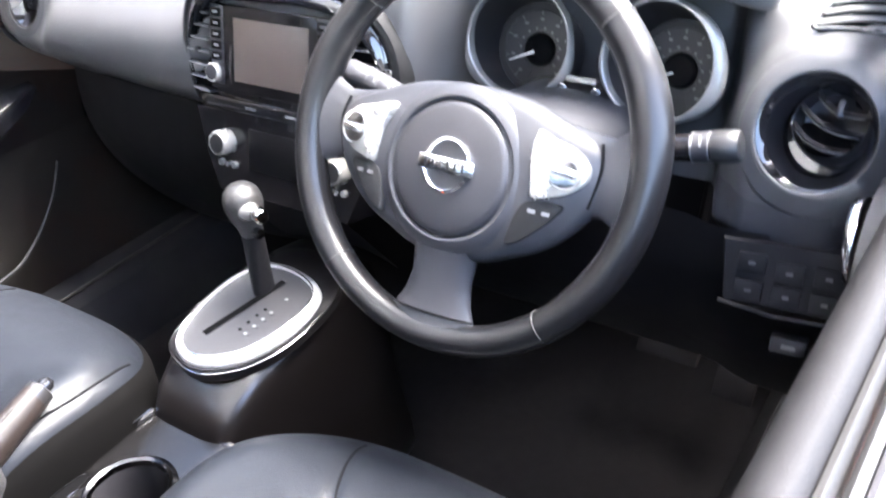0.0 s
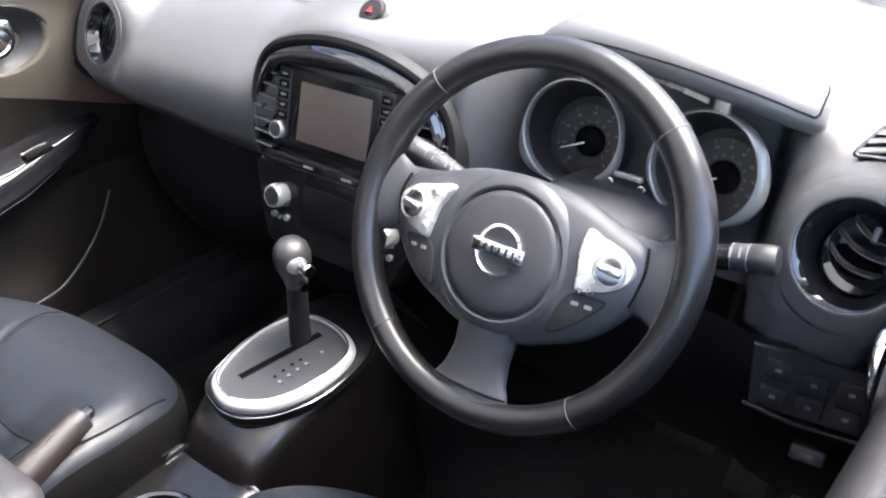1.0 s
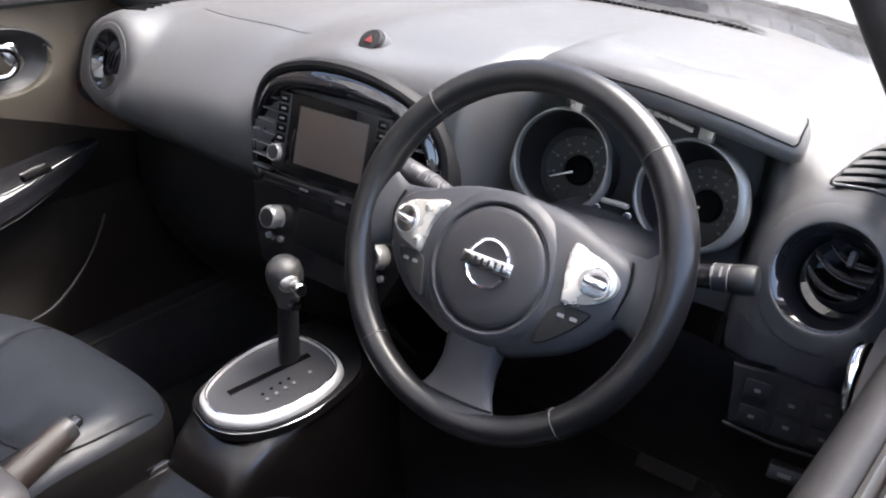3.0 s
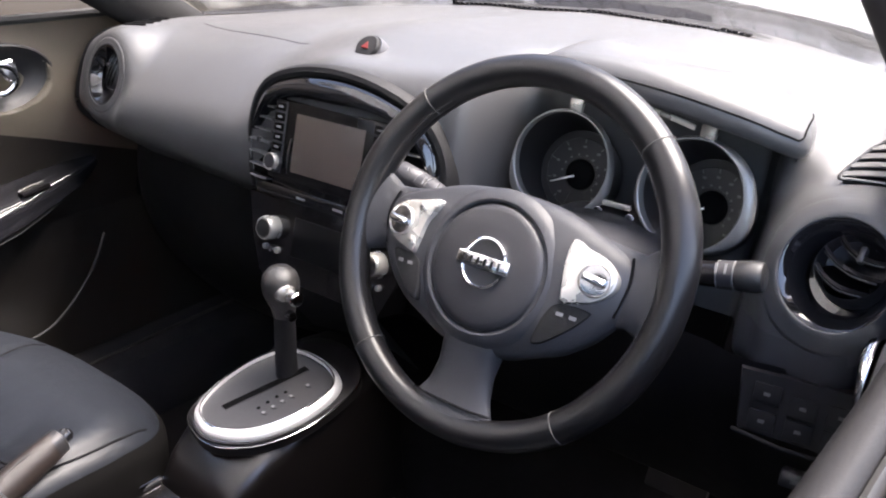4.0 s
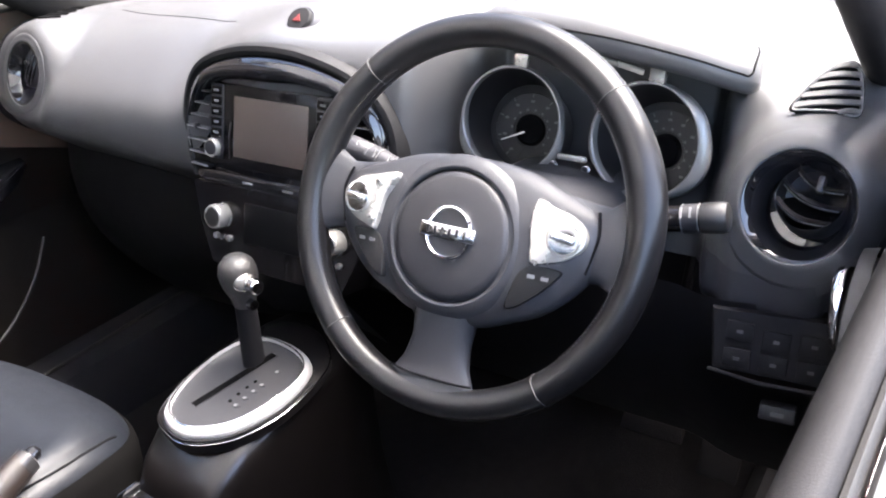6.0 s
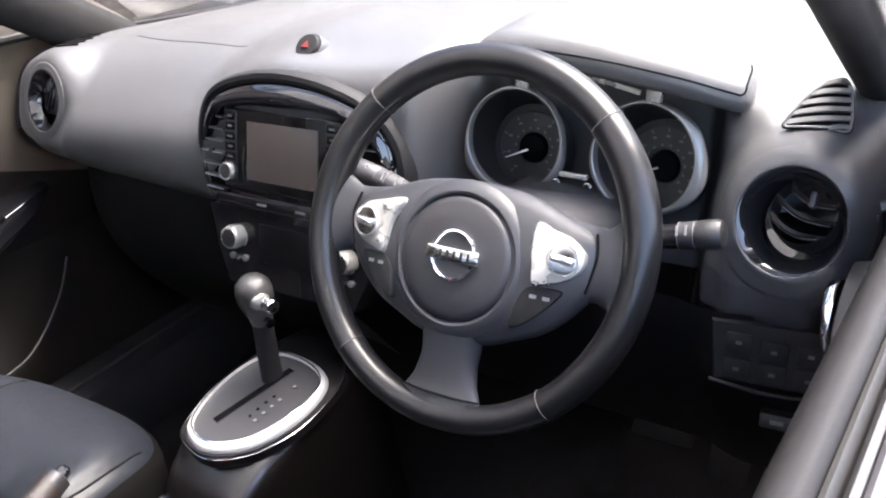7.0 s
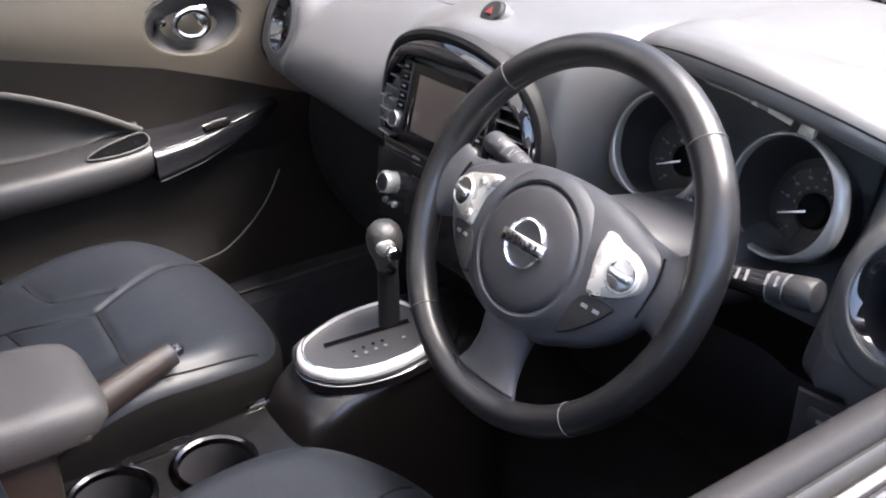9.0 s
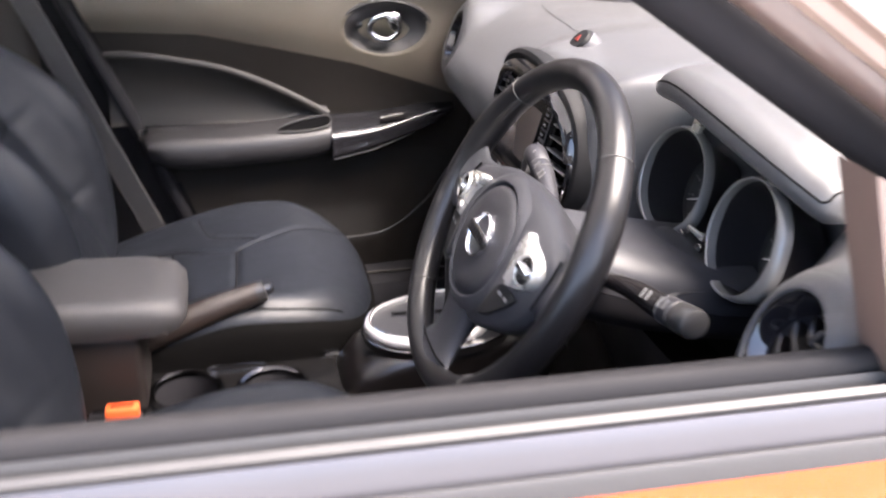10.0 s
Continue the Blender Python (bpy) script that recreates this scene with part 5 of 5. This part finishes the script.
belt = thing("seat_belt", "grey webbing seat belt on the door pillar", "seat belt")
bp0 = spline([(-0.585, -0.72, 1.30), (-0.61, -0.635, 1.10), (-0.615, -0.585, 1.0), (-0.61, -0.485, 0.75), (-0.60, -0.40, 0.54), (-0.595, -0.385, 0.42)], 30)
loops = []
for p in bp0:
    loops.append([p + Vector((a * 0.3, a, 0)) + Vector((b, 0, 0)) for a, b in ((-0.022, 0), (0.022, 0), (0.022, 0.002), (-0.022, 0.002))])
part("webbing", loft(loops), BELT, belt)
for e in (-0.0225, 0.0225):
    part("selvedge", tube([p + Vector((e * 0.3 + 0.001, e, 0)) for p in bp0], 0.0014, 6), BELTEDGE, belt, "paler woven edge")

solo("pillar_trim_left", sheet(lambda u, v: Vector((-0.672 - 0.004 * math.sin(u * 3.1), lerp(-0.85, lerp(-0.10, -0.42, v), u), lerp(0.36, 1.06, v))), 8, 12, 0.01), DARKER, "black trim of the door pillar", "pillar", kind="structure")

# ---- passenger's door ----
pdoor = thing("passenger_door", "closed passenger door with chrome handle and padded armrest", "car door")
DX = -0.645


def trim_line(y):
    """The height of the border between the pale upper trim and the dark insert."""
    pts = [(-0.75, 0.955), (-0.55, 0.952), (-0.30, 0.944), (-0.165, 0.918), (0.0, 0.885), (0.13, 0.846), (0.20, 0.822), (0.36, 0.77), (0.62, 0.75)]
    for (y0, a), (y1, b) in zip(pts, pts[1:]):
        if y <= y1:
            return lerp(a, b, (y - y0) / (y1 - y0))
    return pts[-1][1]


def upper_door(u, v):
    y = lerp(lerp(-0.49, -0.53, v), 0.62, u)
    z = lerp(trim_line(y), 1.045, v)
    return Vector((DX - 0.012 + 0.018 * math.sin(v * math.pi) - 0.012 * v, y, z))


HM = basis((-0.652, 0.062, 0.955), (0, 1, 0), (0.05, 0, 1))


def with_dish(fn, hm, ra, rb, depth):
    """A surface with an oval dish pressed into it."""
    inv = hm.inverted()
    nrm = hm.to_3x3() @ Vector((0, 0, 1))

    def out(u, v):
        p = fn(u, v)
        q = inv @ p
        r = math.hypot(q.x / ra, q.y / rb)
        return p - nrm * depth * (1 - smooth01((r - 0.93) / 0.09))
    return out


part("upper_trim", sheet(with_dish(upper_door, HM, 0.084, 0.051, 0.026), 240, 80, 0.006), DOORTRIM, pdoor, "grey-brown grained upper trim", sharp=70)
hr = part("handle_surround", loft([[Vector((math.cos(a) * 0.092 * q, math.sin(a) * 0.0555 * q, h)) for q, h in ((1.06, -0.004), (1.04, 0.0025), (1.0, 0.0040), (0.94, 0.001), (0.84, -0.0075), (0.70, -0.014), (0.58, -0.017))] for a in (2 * math.pi * i / 72 for i in range(72))], False, False, True), DOORARM, pdoor, "satin grey oval handle surround", m=HM)
part("dish", loft([[Vector((math.cos(a) * 0.088 * q, math.sin(a) * 0.052 * q, h)) for q, h in ((0.66, -0.0165), (0.60, -0.019), (0.4, -0.022), (0.01, -0.022))] for a in (2 * math.pi * i / 48 for i in range(48))], False, False, True), LOWER, hr, m=HM)
HK = HM @ pose(-0.004, 0.004, -0.003) @ Matrix.Scale(0.96, 4)
dh = part("handle", tube(spline([(-0.030, -0.004, 0.004), (-0.020, 0.018, 0.010), (0.004, 0.026, 0.013), (0.026, 0.014, 0.012), (0.030, -0.008, 0.010), (0.012, -0.024, 0.008), (-0.014, -0.022, 0.006)], 40, True), 0.0065, 12, closed=True, up=(0, 0, 1)), CHROME, pdoor, "looped chrome door handle", m=HK)
part("plate", pad([(0.002, 0.026), (0.030, 0.030), (0.034, 0.002), (0.016, -0.004)], [(1, 0.004), (1, 0.014), (0.8, 0.017)], 24), CHROME, dh, m=HK)
part("lock_knob", lathe([(0.008, -0.012), (0.0085, 0.004), (0.006, 0.010), (0.0001, 0.011)], 20), CHROME, hr, m=HK @ pose(-0.052, 0.006, 0))


def insert_door(u, v):
    y = lerp(lerp(-0.375, -0.49, v), 0.62, u)
    z = lerp(0.64, trim_line(y), v)
    return Vector((DX - 0.022 - 0.010 * math.sin(v * math.pi) + 0.010 * v ** 3, y, z))


part("insert", sheet(insert_door, 60, 24, 0.006), DOORDARK, pdoor, "dark grained door insert")


def lower_door(u, v):
    y = lerp(lerp(-0.25, -0.375, v), 0.62, u)
    z = lerp(0.36, 0.71, v)
    bulge = 0.030 * smooth01((0.60 - z) / 0.12) * smooth01((0.12 - y) / 0.10)
    return Vector((DX + 0.004 + bulge - 0.008 * (1 - v), y, z))


part("lower_panel", sheet(lower_door, 70, 40, 0.006), DOORDARK, pdoor, "dark lower panel with a map pocket")
part("pocket_edge", tube(spline([(-0.636, 0.20, 0.66), (-0.628, 0.16, 0.60), (-0.615, 0.09, 0.545), (-0.606, 0.02, 0.525), (-0.604, -0.15, 0.52), (-0.604, -0.27, 0.52)], 40), 0.0028, 8), DOORARM, pdoor, "pale edge of the map pocket")
# armrest: a bar whose upper back sweeps up into a pull
secs = []
for y, zt, zb, xo, rise in ((-0.425, 0.755, 0.735, 0.020, 0.004), (-0.405, 0.760, 0.700, 0.055, 0.006), (-0.37, 0.762, 0.690, 0.068, 0.006), (-0.32, 0.762, 0.688, 0.070, 0.006), (-0.25, 0.764, 0.692, 0.072, 0.006), (-0.15, 0.770, 0.698, 0.072, 0.008), (-0.09, 0.776, 0.704, 0.070, 0.010), (-0.055, 0.780, 0.710, 0.064, 0.008)):
    b = DX - 0.03
    secs.append(spline([(b, y, zb), (b + xo, y, zb + 0.004), (b + xo + 0.022, y, zb + 0.03), (b + xo + 0.016, y, zt - 0.012), (b + xo - 0.012, y, zt), (b + 0.036, y, zt + 0.004 + rise * 0.15), (b + 0.020, y, zt + rise * 0.6), (b + 0.020, y, zt + rise), (b + 0.004, y, zt + rise + 0.004)], 40, True))
part("armrest", loft(secs), DOORARM, pdoor, "padded grey armrest with a pull", sharp=60)
ridge = spline([(-0.660, -0.475, 0.905), (-0.648, -0.42, 0.908), (-0.646, -0.34, 0.897), (-0.645, -0.25, 0.878), (-0.642, -0.15, 0.838), (-0.638, -0.055, 0.787)], 40)
part("pull_ridge", tube(ridge, 0.0042, 10, flat=1.6), DOORMID, pdoor)
part("grip_recess", sheet(lambda u, v: Vector((lerp(ridge[round(u * 39)].x - 0.002, -0.648, v) - 0.014 * math.sin(v * math.pi), ridge[round(u * 39)].y, lerp(ridge[round(u * 39)].z - 0.004, 0.768, v))), 40, 12, 0.003), DOORMID, pdoor, "dark grey recess behind the armrest", sharp=70)
PULL = basis((-0.6035, -0.108, 0.7775), (0, 1, 0.10), (-0.82, 0, 0.55)) @ Matrix.Diagonal((1, 1.45, 1, 1))
# Shallow pad; the shade of a deep recess is put into its colour.
part("pull_pocket", pad([(-0.052, -0.006), (0.0, -0.010), (0.044, -0.006), (0.052, 0.004), (0.040, 0.010), (-0.02, 0.004)], [(1, -0.004), (1, 0.0015), (0.9, -0.0005)], 40), SLOTBLACK, pdoor, "pull recess, its inner shade painted near-black", m=PULL)
part("pull_rim", tube(spline([(x, y, 0.001) for x, y in ((-0.054, -0.006), (0.0, -0.0115), (0.046, -0.0075), (0.054, 0.004), (0.040, 0.0115), (-0.02, 0.0055))], 48, True), 0.0014, 6, closed=True), DOORARM, pdoor, m=PULL)
secs = []
for q in spline([(0, -0.053, 0.772), (1, 0.03, 0.776), (2, 0.10, 0.786), (3, 0.17, 0.796), (4, 0.21, 0.800)], 25):
    t = q.x / 4
    y, zt, b = q.y, q.z, DX - 0.03
    zb, xo = lerp(0.708, 0.782, t ** 1.15), lerp(0.088, 0.024, t ** 1.2)
    secs.append(spline([(b, y, zb), (b + xo, y, zb + 0.002), (b + xo + 0.005, y, lerp(zb, zt, 0.4)), (b + xo + 0.001, y, lerp(zb, zt, 0.75)), (b + xo * 0.7, y, zt - 0.002), (b + xo * 0.3, y, zt), (b, y, zt)], 40, True))
sp = part("switch_panel", loft(secs), GLOSS, pdoor, "gloss black window switch panel")
ws_m = basis((-0.618, 0.075, 0.778), (-0.1, 1, 0.12), (-1, 0, 0))
wsw = part("window_switch", block(-0.026, 0.026, -0.008, 0.008, -0.002, 0.006, 0.002), UNITBLACK, sp, "rocker window switch", m=ws_m)
part("edge", tube([(-0.024, 0.007, 0.0062), (0.0, 0.0078, 0.0074), (0.024, 0.007, 0.0062)], 0.0008, 6), SATIN, wsw, "bright switch edge", m=ws_m)
part("switch_edge", tube([(-0.637 + 0.055, -0.050, 0.709), (-0.595, 0.03, 0.722), (-0.612, 0.10, 0.742), (-0.634, 0.17, 0.765)], 0.0012, 6), DARKSILVER, sp, "thin bright edge")
part("waist_strip", tube([(-0.668, -0.66, 1.050), (-0.668, -0.2, 1.048), (-0.666, 0.36, 1.040)], 0.008, 8), RUBBER, pdoor, "black rubber waist strip")
part("skin", sheet(lambda u, v: Vector((-0.70 - 0.10 * math.sin(v * 2.4), lerp(-0.66, 0.5, u), lerp(1.020, 0.35, v))), 10, 12, 0.004), PAINT, pdoor, "orange painted outer panel")
part("window", sheet(lambda u, v: Vector((lerp(-0.685, -0.575, v), lerp(-0.66, lerp(0.40, -0.42, v), u), lerp(1.045, 1.5, v))), 6, 6, 0.004), SIDEGLASS, pdoor, "lightly tinted side window")
part("door_seal", tube(spline([(-0.665, -0.555, 1.05), (-0.66, -0.515, 0.96), (-0.655, -0.40, 0.70), (-0.65, -0.28, 0.40)], 20), 0.014, 10), DARKER, pdoor, "black rubber door seal")
solo("sill_left", loft([[Vector((x, y, z)) for x, z in ((-0.66, 0.33), (-0.66, 0.435), (-0.60, 0.455), (-0.535, 0.445), (-0.51, 0.40), (-0.505, 0.33))] for y in (-0.7, 0.0, 0.35, 0.55)]), DARKER, "black plastic door sill cover", "door sill", kind="structure")
solo("sill_strip_left", tube(spline([(-0.562, -0.45, 0.455), (-0.565, -0.1, 0.455), (-0.57, 0.1, 0.455), (-0.575, 0.3, 0.456), (-0.575, 0.45, 0.458)], 20), 0.0032, 8), DOORDARK, "grey edge strip on the door sill", "door sill", kind="structure")
solo("sill_right", loft([[Vector((-x + 0.02, y, z)) for x, z in ((-0.66, 0.33), (-0.66, 0.435), (-0.60, 0.455), (-0.535, 0.445), (-0.51, 0.40), (-0.505, 0.33))] for y in (-0.7, 0.0, 0.35, 0.55)]), DARKER, "black plastic door sill cover", "door sill", kind="structure")

# ---- driver's door, its window wound down ----
ddoor = thing("driver_door", "closed driver's door with its window wound down", "car door")


def section(y0, y1, pts, n=14, drift=0.0):
    return loft([[Vector((x + drift * y, y, z + 0.03 * y)) for x, z in pts] for y in (lerp(y0, y1, i / (n - 1)) for i in range(n))])


sill_in = [(q.x, q.y) for q in spline([(0.675, 0.90, 0), (0.668, 0.96, 0), (0.672, 1.005, 0), (0.681, 1.030, 0), (0.692, 1.037, 0), (0.701, 1.031, 0), (0.703, 1.0, 0), (0.703, 0.92, 0), (0.69, 0.86, 0)], 36, True)]
part("sill_trim", section(-0.72, 0.34, sill_in, drift=0.045), SILLTRIM, ddoor, "pale grey rounded sill trim", sharp=60)
part("inner_seal", section(-0.72, 0.34, [(0.703, 0.99), (0.703, 1.026), (0.706, 1.028), (0.709, 1.022), (0.709, 0.99)], drift=0.045), RUBBER, ddoor, "black rubber inner seal")
part("outer_seal", section(-0.72, 0.34, [(0.712, 0.99), (0.712, 1.021), (0.715, 1.025), (0.719, 1.022), (0.720, 0.99)], drift=0.045), RUBBER, ddoor, "black rubber outer seal")
part("waist_strip", section(-0.72, 0.34, [(0.720, 0.98), (0.720, 1.019), (0.723, 1.021), (0.729, 1.012), (0.730, 0.985)], drift=0.045), STRIP, ddoor, "bright waist strip")
part("lower_seal", section(-0.72, 0.34, [(0.7300, 0.98), (0.7302, 0.9985), (0.7335, 1.0), (0.7365, 0.996), (0.7365, 0.98)], drift=0.045), RUBBER, ddoor, "black rubber line under the strip")
part("skin", sheet(lambda u, v: Vector((0.7325 + 0.10 * math.sin(v * 2.4) + 0.045 * lerp(-0.72, 0.55, u), lerp(-0.72, 0.55, u), lerp(0.995, 0.35, v) + 0.03 * lerp(-0.72, 0.55, u))), 12, 16, 0.004), PAINT, ddoor, "orange painted outer panel")
part("inner_panel", sheet(lambda u, v: Vector((0.676 - 0.012 * math.sin(v * 3), lerp(-0.72, 0.34, u), lerp(0.98, 0.36, v))), 12, 16, 0.006), DOORDARK, ddoor, "dark inner door panel")
HD = basis((0.660, 0.085, 0.915), (0, -1, 0), (-0.05, 0, 1))
part("handle_surround", loft([[Vector((math.cos(a) * 0.070 * q, math.sin(a) * 0.045 * q, h)) for q, h in ((1.06, -0.006), (1.02, 0.006), (0.93, 0.004), (0.86, -0.010), (0.4, -0.013), (0.01, -0.013))] for a in (2 * math.pi * i / 48 for i in range(48))], False, False, True), DOORARM, ddoor, "oval handle surround", m=HD)
part("handle", tube(spline([(-0.034, -0.004, 0.010), (-0.022, 0.022, 0.014), (0.004, 0.030, 0.016), (0.028, 0.018, 0.014), (0.032, -0.010, 0.012), (0.012, -0.028, 0.010), (-0.014, -0.026, 0.010)], 40, True), 0.0065, 12, closed=True), CHROME, ddoor, "looped chrome door handle", m=HD)
# sail panel and door frame up the pillar
part("sail_panel", loft([[Vector((x, y, z)) for y, z in ((0.128, 1.03), (0.116, 1.06), (0.097, 1.105), (0.072, 1.168), (0.16, 1.125), (0.30, 1.045), (0.46, 0.955), (0.46, 0.93))] for x in (0.688, 0.722)]), FRAMEBROWN, ddoor, "dark corner panel behind the mirror")
fr = [(0.645 + 0.082 * y, y + 0.012, 1.262 - 0.606 * y) for y in (0.45, 0.30, 0.10, -0.10, -0.28)] + [(0.600, -0.48, 1.465), (0.600, -0.76, 1.47)]
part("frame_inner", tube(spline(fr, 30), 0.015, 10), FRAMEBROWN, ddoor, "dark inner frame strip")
# These two strips paint the frame's reflections as paler colours.
part("frame_seal", tube([p + Vector((0.016, 0.008, 0.008)) for p in spline(fr, 30)], 0.010, 8), FRAMELIGHT, ddoor, "window channel, lighter brown with reflections painted in")
part("frame_outer", tube([p + Vector((0.046, 0.022, 0.026)) for p in spline(fr, 30)], 0.022, 12), FRAMEOUT, ddoor, "outer frame, pale with bright reflections painted in")
part("frame_rear", tube([(0.70, -0.72, 0.98), (0.69, -0.73, 1.05), (0.605, -0.76, 1.49)], 0.025, 10), LOWER, ddoor)
mirror = thing("door_mirror", "orange door mirror housing on the driver's door", "door mirror")
part("housing", lathe([(0.0001, -0.05), (0.05, -0.045), (0.085, -0.02), (0.095, 0.02), (0.09, 0.045)], 32, (1.15, 0.8)), PAINT, mirror, m=basis((0.90, 0.42, 1.05), (1, 0, 0), (0, 0, 1)))
part("glass", lathe([(0.088, 0.043), (0.0001, 0.043)], 32, (1.15, 0.8)), CHROME, mirror, "mirror glass", m=basis((0.90, 0.42, 1.05), (1, 0, 0), (0, 0, 1)))
part("arm", tube([(0.73, 0.40, 1.0), (0.82, 0.42, 1.02)], 0.03, 12), LOWER, mirror)

# ---- pedals ----
for px, pw, nm, lab in ((0.40, 0.045, "brake_pedal", "dark rubber brake pedal"), (0.50, 0.028, "accelerator_pedal", "dark rubber accelerator pedal")):
    pd = thing(nm, lab, "pedal")
    pm = basis((px, 0.42, 0.50), (1, 0, 0), (0, 0.5, 0.86))
    part("pad", block(-pw, pw, -0.03 if pw > 0.04 else -0.06, 0.03, 0, 0.012, 0.004), CARPET, pd, m=pm)
    part("arm", tube([(px, 0.43, 0.50), (px, 0.50, 0.62), (px, 0.56, 0.75)], 0.008, 8), DARKER, pd)
